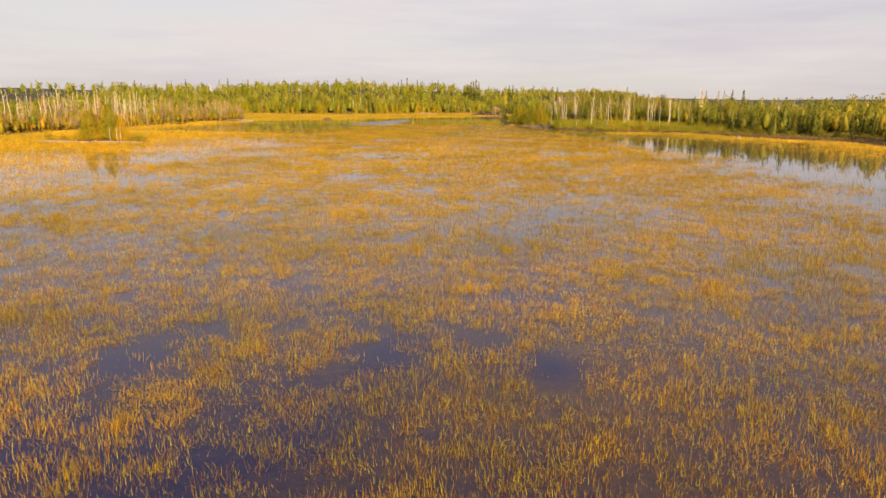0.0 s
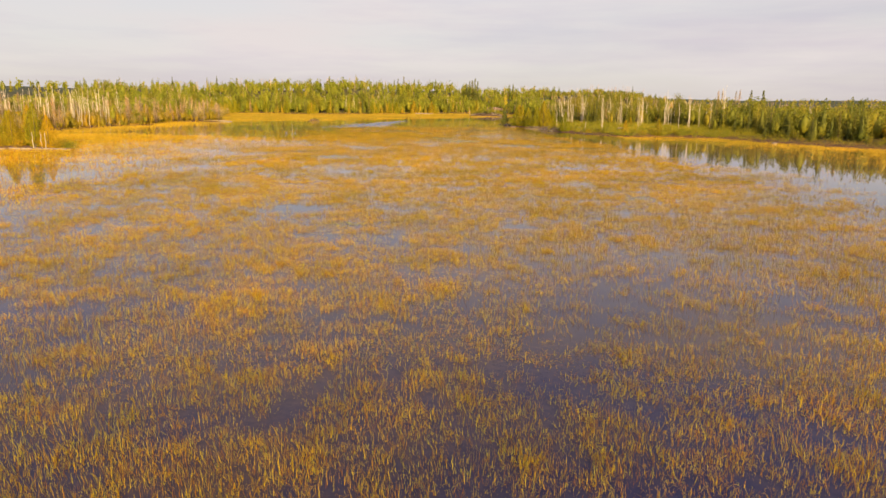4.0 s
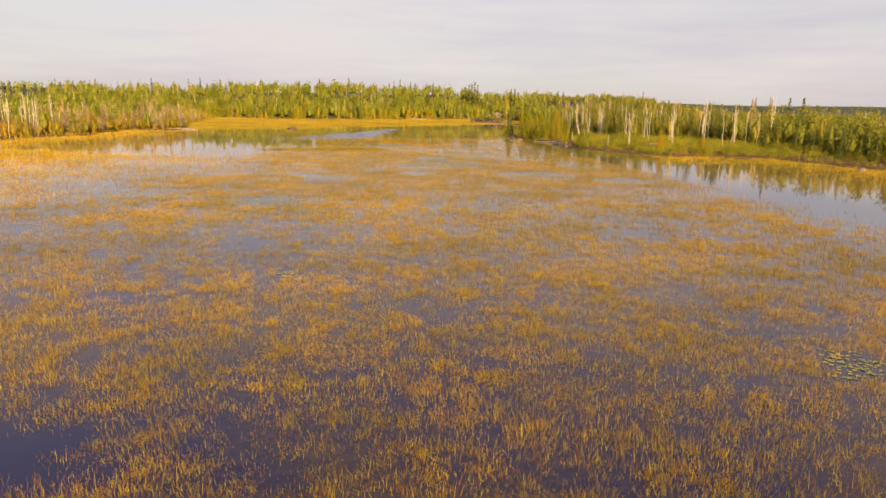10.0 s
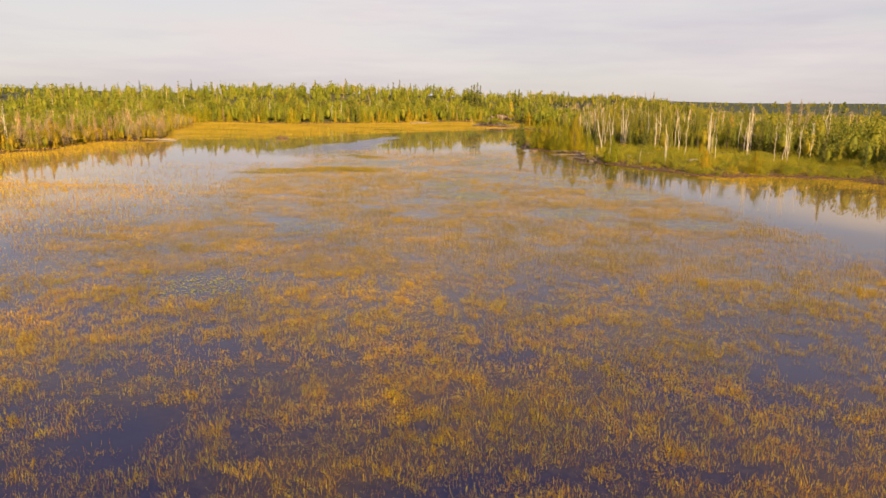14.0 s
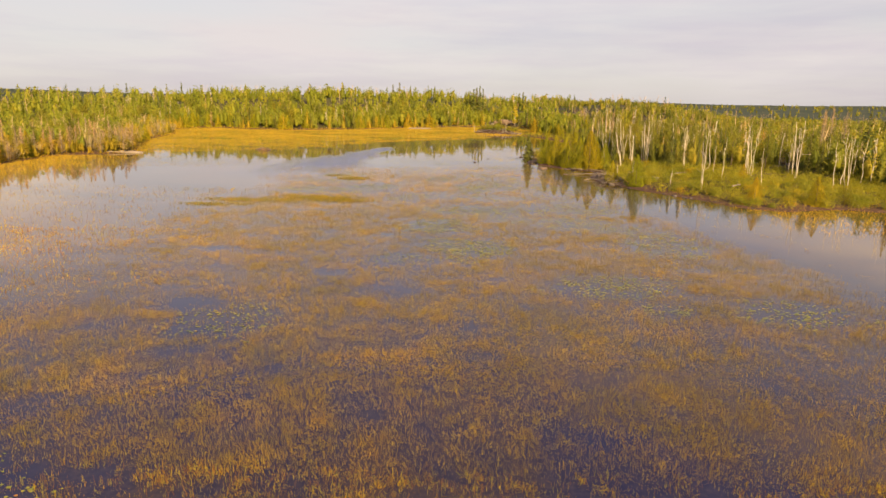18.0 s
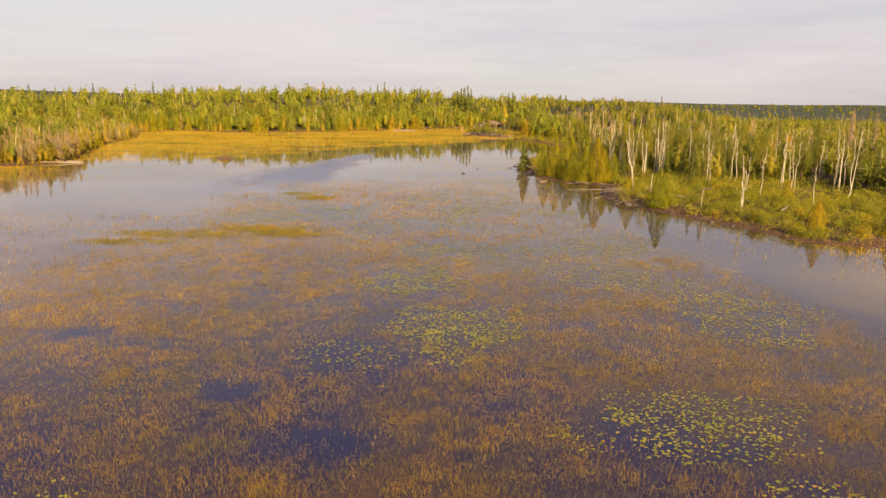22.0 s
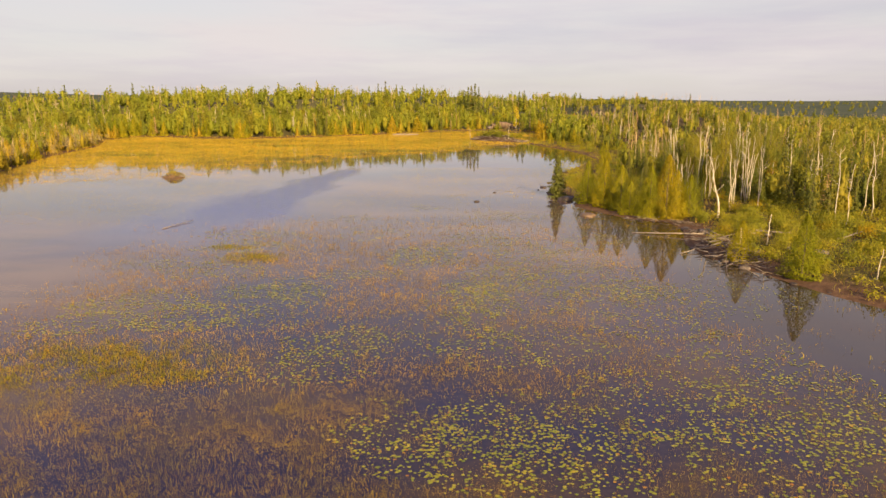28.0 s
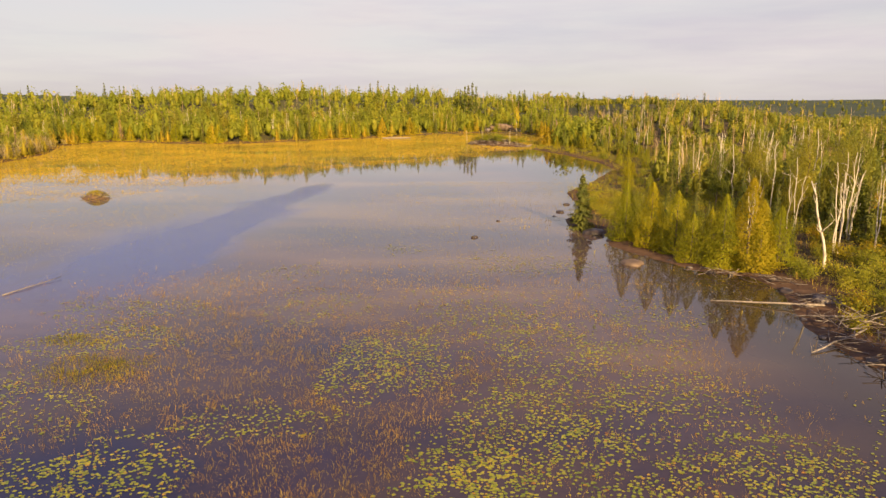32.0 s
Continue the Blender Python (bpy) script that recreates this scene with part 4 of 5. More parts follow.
reed_bed("floating_grass", 230000, -50, 0, -6, 54, mat_keep, (0.12, 0.26), 0.03, M_MAT, "yellow-green grass lying in mats on the water", 2, 0.2)
reed_bed("marsh_grass_meadow", 170000, -150, 45, 108, 350, meadow_keep, (0.15, 0.34), 0.09, M_MEADOW, "broad orange marsh grass meadow before the far woods", 2, 0.5)


# ---- lily pads ----
def pad_places(cx, cy, sx, sy, n, rng):
    q, a = np.sqrt(rng.uniform(0, 1.15, n)), rng.uniform(0, 6.283, n)
    q = q * (1 + 0.22 * np.sin(3 * a + cx) + 0.16 * np.sin(5 * a + cy))
    x, y = cx + np.cos(a) * q * sx, cy + np.sin(a) * q * sy
    near = rng.randint(0, n, n)
    pull = rng.uniform(0, 1, n) < 0.5
    x = np.where(pull, x[near] + rng.normal(0, 0.3, n), x)
    y = np.where(pull, y[near] + rng.normal(0, 0.3, n), y)
    return x, y


def pad_shape(r, turn, curl):
    """A round leaf with its notch; the rim lifts a little."""
    a = turn + 0.16 + np.arange(8) / 7 * (6.283 - 0.32)
    rim = np.stack([np.cos(a) * r, np.sin(a) * r * 0.88, curl * (0.5 + 0.5 * np.sin(a * 2 + turn))], 1)
    v = np.concatenate([[[0, 0, 0.004]], rim])
    return v, np.array([(0, k, k + 1) for k in range(1, 8)])


pr = np.random.RandomState(17)
heap = []
lily_patch = thing("lily_patch", "yellow-green lily pads floating in a loose patch", "water lilies")
lily_patch.location = (12.5, 4, 0)
pad_meshes = []
for k in range(6):
    me = mesh_from("pad", *pad_shape(0.13, k * 1.05, 0.018))
    me.materials.append(M_PAD_ONE)
    pad_meshes.append(me)
made = 0
for cx, cy, sx, sy, n in PATCHES:
    x, y = pad_places(cx, cy, sx, sy, int(n * 2.3), pr)
    d = shore_distance(x, y)
    for px, py, dd in zip(x, y, d):
        if dd > -0.3:
            continue
        r, a = pr.uniform(0.045, 0.096), pr.uniform(0, 6.283)
        if (cx, cy) == (12.5, 4) and made < 290:
            ob = new("pad", pad_meshes[made % 6])
            ob.parent = lily_patch
            ob.matrix_basis = Matrix.Translation((px - 12.5, py - 4, 0.012)) @ Euler((0, 0, a)).to_matrix().to_4x4() @ Matrix.Diagonal((r / 0.13, r / 0.13, 1, 1))
            made += 1
        else:
            v, f = pad_shape(r, a, pr.uniform(0, 0.03))
            heap.append((v + [px, py, 0.012 + pr.uniform(0, 0.006)], f))
stuff("lily_pads", *joined(heap), M_PAD, "yellow-green lily pads scattered in drifts over the water", "water lilies")

# ---- right shore: trees by name ----
spruces = [spruce(101 + k, 8.5 + 0.6 * k, 1.25 + 0.15 * (k % 3), M_SPRUCE) for k in range(4)]
islet_spruce = spruce(120, 5.2, 1.45, M_SPRUCE, 1.9)
cedars = [plume(201 + k, 6.4, 2.05 + 0.15 * k, M_CEDAR, 10500, size=0.108) for k in range(4)]
golden = [plume(221 + k, 7.0, 2.55, M_GOLD, 11500, "larch_tree", "golden-orange larch glowing in low sun", 0.112) for k in range(2)]
aspens = [broadleaf(301 + k, 10.5, 2.0 + 0.2 * k, M_ASPEN, 5600, "slender aspen with yellow-green leaves and grey bark", M_BARK, 0.15) for k in range(4)]
oranges = [broadleaf(321 + k, 9.0, 1.7, M_ORANGE, 3600, "slender birch with orange autumn leaves") for k in range(2)]
deads = [dead_birch(401 + k, 9.0, 0.03 + 0.02 * (k % 4), 1 + (k % 3), 6 - k % 3, 0.0066) for k in range(7)]
snags = [dead_birch(431 + k, 4.5, 0.06, 1, 1, 0.02, "short broken white birch snag") for k in range(2)]
lo_spruces = [spruce(151 + k, 8.5 + 0.6 * k, 1.35, M_SPRUCE, 0.42, 0.3, 0.4) for k in range(3)]
lo_cedars = [plume(251 + k, 6.4, 2.3, M_CEDAR, 1300, size=0.36) for k in range(3)]
lo_golden = [plume(271, 7.0, 2.6, M_GOLD, 1300, "larch_tree", "golden-orange larch glowing in low sun", 0.36)]
lo_aspens = [broadleaf(351 + k, 10.5, 2.6, M_ASPEN, 2500, "slender aspen with yellow-green leaves and grey bark", M_BARK, 0.36) for k in range(3)]
greys = [grey_tree(451 + k, 8.0, 1.5 + 0.2 * k) for k in range(3)]
shrubs = [shrub(501 + k, 1.15 + 0.22 * k, 1.0 + 0.15 * k, M_SHRUB, 1500, "low leafy green shrub on the boggy shore") for k in range(4)]
shrubs.append(shrub(511, 1.6, 1.2, M_GOLD, 1000, "low yellow-orange shrub on the boggy shore"))

tr = np.random.RandomState(29)
used = []
put(islet_spruce, 14.8, 79.5, turn=0.4, size=1.12, tall=1.25)
for x, y, h, k in ((18.2, 72.3, 6.2, 0), (20.0, 69.0, 6.6, 1), (21.6, 66.0, 6.2, 2), (22.0, 62.6, 4.6, 3), (25.0, 66.0, 4.2, 0), (24.0, 60.3, 6.6, 1),
                   (29.3, 61.0, 5.4, 2), (25.6, 35.8, 3.9, 3), (27.5, 60.6, 6.0, 0), (28.3, 29.8, 5.4, 1)):
    put(cedars[k], x, y, turn=tr.uniform(0, 6), size=h / 6.4)
    used += [(x, y), (x - 1.2, y - 1.0), (x, y - 1.6)]
put(golden[0], 25.9, 59.6, turn=0.7, size=1.16)
for x, y, h in ((48, 10, 4.0), (40.5, 12, 3.6), (46, 30, 3.5)):
    put(golden[1], x, y, turn=tr.uniform(0, 6), size=h / 7.0)

lean = dead_birch(470, 7.6, 0.28, 1, 6, 0.017, "leaning white dead birch with hooked broken branches")
put(lean, 32.4, 58.6, turn=2.2)
cluster = dead_birch(475, 9.0, 0.07, 3, 6, 0.0075, "cluster of tall white dead birch stems")
for x, y, h in ((35.2, 62.4, 8.6), (39.4, 67.6, 9.0), (31.4, 72.0, 6.8)):
    put(cluster, x, y, turn=x * 1.7, size=h / 9.0)
DEAD = [(45.1, 90, 9.5), (46.4, 88, 10.4), (40.0, 69.5, 8.8), (42.2, 93, 9.9), (41.8, 107, 9.0), (48.2, 67, 7.8), (44.9, 40, 5.6), (46.8, 25, 6.4), (55.7, 32, 10.2),
        (50.8, 38, 8.0), (46.4, 70, 8.6), (51.3, 71, 6.4), (35.5, 71, 8.2), (36.6, 78, 9.4), (53, 105, 9.6), (58, 60, 7.4), (72, 34, 11), (79, 50, 8.6), (38.6, 62, 8.4),
        (37.2, 24, 7.6), (43.4, 52, 8.8), (41.6, 47, 7.2), (49, 56, 9.2), (53.5, 47, 8.8), (34.4, 84, 9.0), (38, 98, 9.4), (60, 42, 9), (64, 50, 9.6), (56.5, 22, 7.5), (61, 27, 8.8)]
for n, (x, y, h) in enumerate(DEAD):
    put(deads[n % 7], x, y, turn=tr.uniform(0, 6), size=h / 9.0)
for x, y, h in ((42.3, 68.6, 3.2), (30.4, 41, 3.2), (33.5, 28, 2.6)):
    put(snags[int(x) % 2], x, y, turn=tr.uniform(0, 6), size=h / 4.5)


def scatter(n, x0, x1, y0, y1, rule, gap, taken):
    """Random places that keep a distance from one another."""
    out = []
    for _ in range(n * 6):
        x, y = tr.uniform(x0, x1), tr.uniform(y0, y1)
        if len(out) >= n:
            break
        d = float(shore_distance(np.array([x]), np.array([y]))[0])
        if rule(x, y, d) and all((x - a) ** 2 + (y - b) ** 2 > gap * gap for a, b in taken[:40] + taken[-300:]):
            out.append((x, y))
            taken.append((x, y))
    return out


used += [(25.9, 59.6), (25, 58.6), (26.5, 58.2), (14.8, 79.5), (32.4, 58.6)]
for x, y, s in ((26.2, 70.0, 0.42), (23.6, 71.2, 0.36), (21.8, 74.0, 0.34), (28.4, 68.2, 0.45), (27.0, 64.4, 0.36), (30.4, 66.2, 0.5), (19.6, 75.2, 0.26), (31.8, 63.6, 0.4), (24.2, 74.8, 0.4)):
    put(spruces[int(x) % 4], x, y, turn=x * 3, size=s)
    used.append((x, y))
# leafy aspens over the dead birches
for x, y, s in ((36, 80, 0.72), (38.5, 86.5, 0.8), (34, 88, 0.7), (42, 84, 0.8), (45.5, 90, 0.86), (40, 93, 0.82), (48.5, 82, 0.84), (37, 74.5, 0.66), (51.5, 88, 0.86), (43.6, 76.5, 0.72), (54, 80, 0.84)):
    put(aspens[int(x) % 4], x, y, turn=x * 5, size=s)
    used.append((x, y))
put(oranges[1], 44.6, 71.5, turn=1.0, size=0.62)
used.append((44.6, 71.5))
put(snags[1], 27.6, 40.6, turn=2.0, size=0.62)
# the dark wood right behind the leaning birch
for x, y, s in ((36.5, 66, 0.62), (38.2, 72, 0.74), (40.5, 66.5, 0.7), (42.8, 74, 0.84), (44.5, 62, 0.66), (46, 78, 0.9), (48.4, 70, 0.82), (50.8, 63, 0.74), (52.5, 76, 0.9), (41, 81, 0.8), (55, 68, 0.85), (47, 55, 0.62), (27.2, 76.5, 0.5), (30, 73.6, 0.55), (33.2, 70, 0.6), (25, 80.5, 0.45), (29.4, 82, 0.6), (33, 78, 0.66), (36.5, 84, 0.7), (24.6, 86.5, 0.5), (28.6, 90, 0.6), (32.5, 95, 0.66)):
    put(spruces[int(y) % 4], x, y, turn=x * 2, size=s)
    used.append((x, y))
# dead stems thick behind the shrub belt
for x, y in scatter(48, 30, 130, 10, 220, lambda x, y, d: 13 < d < 55, 1.6, used):
    put(deads[tr.randint(7)], x, y, turn=tr.uniform(0, 6), size=tr.uniform(0.6, 1.0))
# living forest behind
for x, y in scatter(330, 34, 150, 8, 260, lambda x, y, d: d > 15 and d < 75 and (y > 54 or x > 62), 1.9, used):
    k = tr.uniform()
    ob = spruces[tr.randint(4)] if k < 0.36 else aspens[tr.randint(4)] if k < 0.66 else cedars[tr.randint(4)] if k < 0.86 else oranges[tr.randint(2)] if k < 0.9 else greys[tr.randint(3)]
    if x > 78 or y > 135:
        if k < 0.6:
            continue
        ob = lo_cedars[tr.randint(3)] if k < 0.75 else greys[tr.randint(3)]
    if y > 110 and tr.uniform() < 0.3:
        ob = greys[tr.randint(3)]
    put(ob, x, y, turn=tr.uniform(0, 6), size=tr.uniform(0.72, 1.04) * (0.66 if y > 115 or x > 78 else 0.86))
# dark wood close to the shore farther down the right side
for x, y in scatter(60, 62, 120, -90, 30, lambda x, y, d: 3 < d < 22, 2.0, used):
    put(spruces[tr.randint(4)], x, y, turn=tr.uniform(0, 6), size=tr.uniform(0.46, 0.7))
put(shrub(515, 1.0, 0.9, M_RED, 500, "small shrub with orange-red autumn leaves"), 43.6, 67.2, turn=1.0)
# shrub belt
for x, y in scatter(265, 14, 70, 6, 100, lambda x, y, d: (2.8 if 26 < y < 58 else 1.2) < d < 19 and not (x < 19 and y > 70), 1.15, used):
    put(shrubs[tr.randint(5) if tr.uniform() < 0.4 else tr.randint(4)], x, y, turn=tr.uniform(0, 6), size=tr.uniform(0.65, 1.25))
for x, y in scatter(22, 25, 130, 100, 300, lambda x, y, d: 0.8 < d < 14, 2.0, used):
    put(shrubs[tr.randint(5)], x, y, turn=tr.uniform(0, 6), size=tr.uniform(0.9, 1.6))
for x, y in scatter(26, 25, 90, 110, 260, lambda x, y, d: 2 < d < 14, 3.0, used):
    put(cedars[tr.randint(4)], x, y, turn=tr.uniform(0, 6), size=tr.uniform(0.4, 0.8))

# ---- left shore ----
used_right, used = used, []
put(cedars[1], -66.0, -52.0, z=0.15, turn=1.0, size=1.05)
put(golden[0], -69.0, -53.0, z=0.15, turn=2.0, size=0.8)
put(golden[1], -63.0, -53.5, z=0.15, turn=3.0, size=0.7)
for x, y in ((-63.2, -55.0), (-64.2, -55.4), (-62.4, -55.2)):
    put(snags[0], x, y, z=0.1, turn=tr.uniform(0, 6), size=0.55)
for x, y in ((-72, -53), (-70, -54.5), (-61, -54.5), (-74, -54), (-76, -54.5), (-67, -55), (-64.5, -54), (-59.5, -54)):
    put(shrubs[4] if x < -60 else shrubs[1], x, y, z=0.1, turn=tr.uniform(0, 6), size=1.1)
put(golden[0], -67.2, -51.4, z=0.15, turn=4.0, size=0.9)
put(cedars[2], -70.8, -51.2, z=0.15, turn=5.0, size=0.85)
for x, y in scatter(80, -135, -95, -70, 40, lambda x, y, d: 1.5 < d < 18, 1.2, used):
    put(deads[tr.randint(7)], x, y, turn=tr.uniform(0, 6), size=tr.uniform(0.75, 1.15))
for x, y in scatter(84, -128, -85, -60, 110, lambda x, y, d: 0.5 < d < 16, 1.6, used):
    put(greys[tr.randint(3)], x, y, turn=tr.uniform(0, 6), size=tr.uniform(0.5, 1.05))
for x, y in scatter(24, -112, -86, 52, 112, lambda x, y, d: 0.6 < d < 11, 1.5, used):
    put(greys[tr.randint(3)], x, y, turn=tr.uniform(0, 6), size=tr.uniform(0.85, 1.15), tall=tr.uniform(0.55, 0.9))
for x, y in scatter(60, -150, -84, -80, 190, lambda x, y, d: 0.8 < d < 7, 1.7, used):
    k = tr.uniform()
    ob = lo_cedars[tr.randint(3)] if k < 0.5 else lo_golden[0] if k < 0.8 else shrubs[tr.randint(5)]
    put(ob, x, y, turn=tr.uniform(0, 6), size=tr.uniform(0.45, 0.9))
for x, y in scatter(210, -190, -84, -90, 240, lambda x, y, d: 5 < d < 45, 2.1, used):
    k = tr.uniform()
    ob = lo_aspens[tr.randint(3)] if k < 0.5 else lo_spruces[tr.randint(3)] if k < 0.72 else lo_cedars[tr.randint(3)] if k < 0.85 else greys[tr.randint(3)] if k < 0.93 else lo_golden[0]
    put(ob, x, y, turn=tr.uniform(0, 6), size=tr.uniform(0.42, 0.64))

# ---- far shore ----
used = []
for x, y in scatter(150, -160, 50, 240, 372, lambda x, y, d: 0.8 < d < 9, 1.8, used):
    k = tr.uniform()
    ob = lo_cedars[tr.randint(3)] if k < 0.5 else lo_spruces[tr.randint(3)] if k < 0.75 else lo_golden[0] if k < 0.78 else greys[tr.randint(3)]
    put(ob, x, y, turn=tr.uniform(0, 6), size=tr.uniform(0.75, 1.2))
for x, y in scatter(105, -190, 70, 235, 420, lambda x, y, d: 8 < d < 40, 2.2, used):
    k = tr.uniform()
    ob = lo_aspens[tr.randint(3)] if k < 0.45 and x < 5 else lo_spruces[tr.randint(3)] if k < 0.92 else oranges[tr.randint(2)]
    put(ob, x, y, turn=tr.uniform(0, 6), size=tr.uniform(0.65, 0.95))
for x, y in scatter(24, -180, 70, 240, 400, lambda x, y, d: 8 < d < 40, 3.0, used):
    put(deads[tr.randint(7)], x, y, turn=tr.uniform(0, 6), size=tr.uniform(0.9, 1.3))
put(broadleaf(340, 9.0, 1.5, M_YELLOW, 1500, "slim birch topped with bright yellow leaves", None, 0.3), 31.0, 347.5, turn=0.3, size=1.35)
for x, y, tip in ((119.7, 142, 14.6), (103, 104, 13.4), (95, 100, 13.2), (99.5, 108, 13.6)):
    low = float(ground_z(np.array([x]), np.array([y]))[0])
    put(greys[int(x) % 3], x, y, turn=x, size=1.15, tall=(tip - low) / 8.0)
# the tallest spruces that stand over the skyline
for x, y, tip in ((8.8, 385, 26.5), (6.6, 388, 25.2), (4.6, 384, 24.8), (11, 387, 24.6), (2, 390, 23), (-58.3, 500, 31.8), (-64, 500, 30), (-191, 364, 26), (-211, 330, 23.9), (-88, 420, 25.6),
                  (119.7, 330, 20), (107, 100, 13.3), (111.5, 100, 13.2), (-130, 385, 23.5), (-30, 410, 24.5), (40, 400, 23), (-160, 372, 24)):
    low = float(ground_z(np.array([x]), np.array([y]))[0])
    k = int(abs(x)) % 3
    put(lo_spruces[k], x, y, turn=tr.uniform(0, 6), size=(tip - low) / (8.5 + 0.6 * k))


# ---- woods beyond, too many to count ----
def cores(x, y, z, rx, rz, rng, rings):
    """Closed inner bodies of crowns, six-sided and uneven; rings: (height, width) from bottom to top, between two end points."""
    n, m = len(x), len(rings)
    a = np.arange(6) * 1.0472 + rng.uniform(0, 1, (n, 1))
    layers = []
    for q, w in rings:
        r = rx[:, None] * w * rng.uniform(0.8, 1.15, (n, 6))
        layers.append(np.stack([x[:, None] + np.cos(a) * r, y[:, None] + np.sin(a) * r, np.repeat((z + q * rz)[:, None], 6, 1)], -1))
    low = np.stack([x, y, z + rings[0][0] * rz - 0.02 * rz], -1)[:, None]
    top = np.stack([x, y, z + rz], -1)[:, None]
    v = np.concatenate([low] + layers + [top], 1)
    f = [(0, 1 + (k + 1) % 6, 1 + k) for k in range(6)]
    for lay in range(m - 1):
        for k in range(6):
            p, q = 1 + lay * 6 + k, 1 + lay * 6 + (k + 1) % 6
            f += [(p, q, q + 6), (p, q + 6, p + 6)]
    e = 1 + (m - 1) * 6
    f += [(e + k, e + (k + 1) % 6, 1 + m * 6) for k in range(6)]
    per = 2 + m * 6
    return v.reshape(-1, 3), (np.array(f)[None] + np.arange(n)[:, None, None] * per).reshape(-1, 3)


def far_trees(n, x0, x1, y0, y1, lo, hi, rule, tall, seed, per=44, broad=0.35, slim=0.2):
    """Ragged crowns for woods seen from afar: tiered conifers and lobed broadleaves, each a dense body set with outward sprays."""
    rng = np.random.RandomState(seed)
    x, y = rng.uniform(x0, x1, n), rng.uniform(y0, y1, n)
    d = shore_distance(x, y)
    ok = (d > lo) & (d < hi) & rule(x, y) & (np.hypot((x - 25) / 11, (y - 350) / 8) > 1)
    x, y = x[ok], y[ok]
    z = ground_z(x, y)
    n = len(x)
    h = rng.uniform(*tall, n) * rng.uniform(0.8, 1.12, n)
    wide = rng.uniform(0, 1, n) < broad
    # conifers: tiers of drooping boughs, narrowing to a spike
    cx, cy, cz, ch = x[~wide], y[~wide], z[~wide], h[~wide]
    m = len(cx)
    girth = 1.2 * slim * rng.uniform(0.7, 1.25, m) * ch
    q = rng.uniform(0.03, 1, (m, per)) ** 1.2
    a = rng.uniform(0, 6.283, (m, per))
    tier = (q * rng.uniform(6, 9, (m, 1)) + rng.uniform(0, 1, (m, 1))) % 1.0
    r = girth[:, None] * np.clip(1.0 - q, 0.01, 1) ** 0.66 * (1.08 - 0.34 * tier) * rng.uniform(0.82, 1.1, (m, per))
    c = np.stack([cx[:, None] + np.cos(a) * r, cy[:, None] + np.sin(a) * r, cz[:, None] + q * ch[:, None] - 0.12 * r], -1).reshape(-1, 3)
    size = (np.repeat(ch, per) * 0.95 / math.sqrt(per) * (1.2 - 0.75 * q.ravel()))
    cone = [leaves(c, size, rng, 0.1, 1.35, np.stack([np.cos(a), np.sin(a), np.full_like(a, 0.35)], -1).reshape(-1, 3), 1.1),
            cores(cx, cy, cz, girth * 0.5, ch * 0.9, rng, ((0.06, 0.9), (0.35, 0.66), (0.7, 0.28)))]
    # broadleaves: a few rounded lobes on a short clear stem
    bx, by, bz, bh = x[wide], y[wide], z[wide], h[wide]
    m, lobes = len(bx), 6
    girth = 0.33 * rng.uniform(0.7, 1.25, m) * bh
    la = rng.uniform(0, 6.283, (m, lobes))
    lq = np.linspace(0.4, 0.8, lobes)[None] + rng.normal(0, 0.06, (m, lobes))
    off = girth[:, None] * np.clip(1.15 - np.abs(lq - 0.5) * 1.9, 0.1, 1) * rng.uniform(0.35, 0.75, (m, lobes))
    lr = girth[:, None] * rng.uniform(0.5, 0.72, (m, lobes))
    pick = rng.randint(0, lobes, (m, per))
    row = np.arange(m)[:, None]
    way = rng.normal(0, 1, (m, per, 3)) + [0, 0, 0.35]
    way /= np.linalg.norm(way, axis=2)[:, :, None]
    mid = np.stack([bx[:, None] + np.cos(la) * off, by[:, None] + np.sin(la) * off, bz[:, None] + lq * bh[:, None]], -1)
    c = (mid[row, pick] + way * (lr[row, pick] * rng.uniform(0.8, 1.12, (m, per)))[:, :, None] * [1, 1, 1.15]).reshape(-1, 3)
    size = np.repeat(bh, per) * 0.88 / math.sqrt(per)
    crown = [leaves(c, size, rng, 0.1, 1.2, way.reshape(-1, 3), 1.1),
             cores(bx, by, bz, girth * 0.5, bh * 0.85, rng, ((0.26, 0.35), (0.45, 0.85), (0.7, 0.8), (0.9, 0.4)))]
    return joined(crown), joined(cone)


def far_stems(n, x0, x1, y0, y1, lo, hi, rule, tall, seed):
    """Bare pale stems standing among the far woods."""
    rng = np.random.RandomState(seed)
    x, y = rng.uniform(x0, x1, n), rng.uniform(y0, y1, n)
    d = shore_distance(x, y)
    ok = (d > lo) & (d < hi) & rule(x, y)
    x, y = x[ok], y[ok]
    base = np.stack([x, y, ground_z(x, y)], 1)
    h = rng.uniform(*tall, len(x))
    main = blades(base, h, np.full(len(x), 0.15), rng, 0.06, 0.12)
    tw = np.repeat(base, 9, 0)
    tw[:, 2] += np.repeat(h, 9) * rng.uniform(0.45, 0.9, len(tw))
    return joined([main, blades(tw, np.repeat(h, 9) * 0.2, np.full(len(tw), 0.07), rng, 0.7, 0.3)])


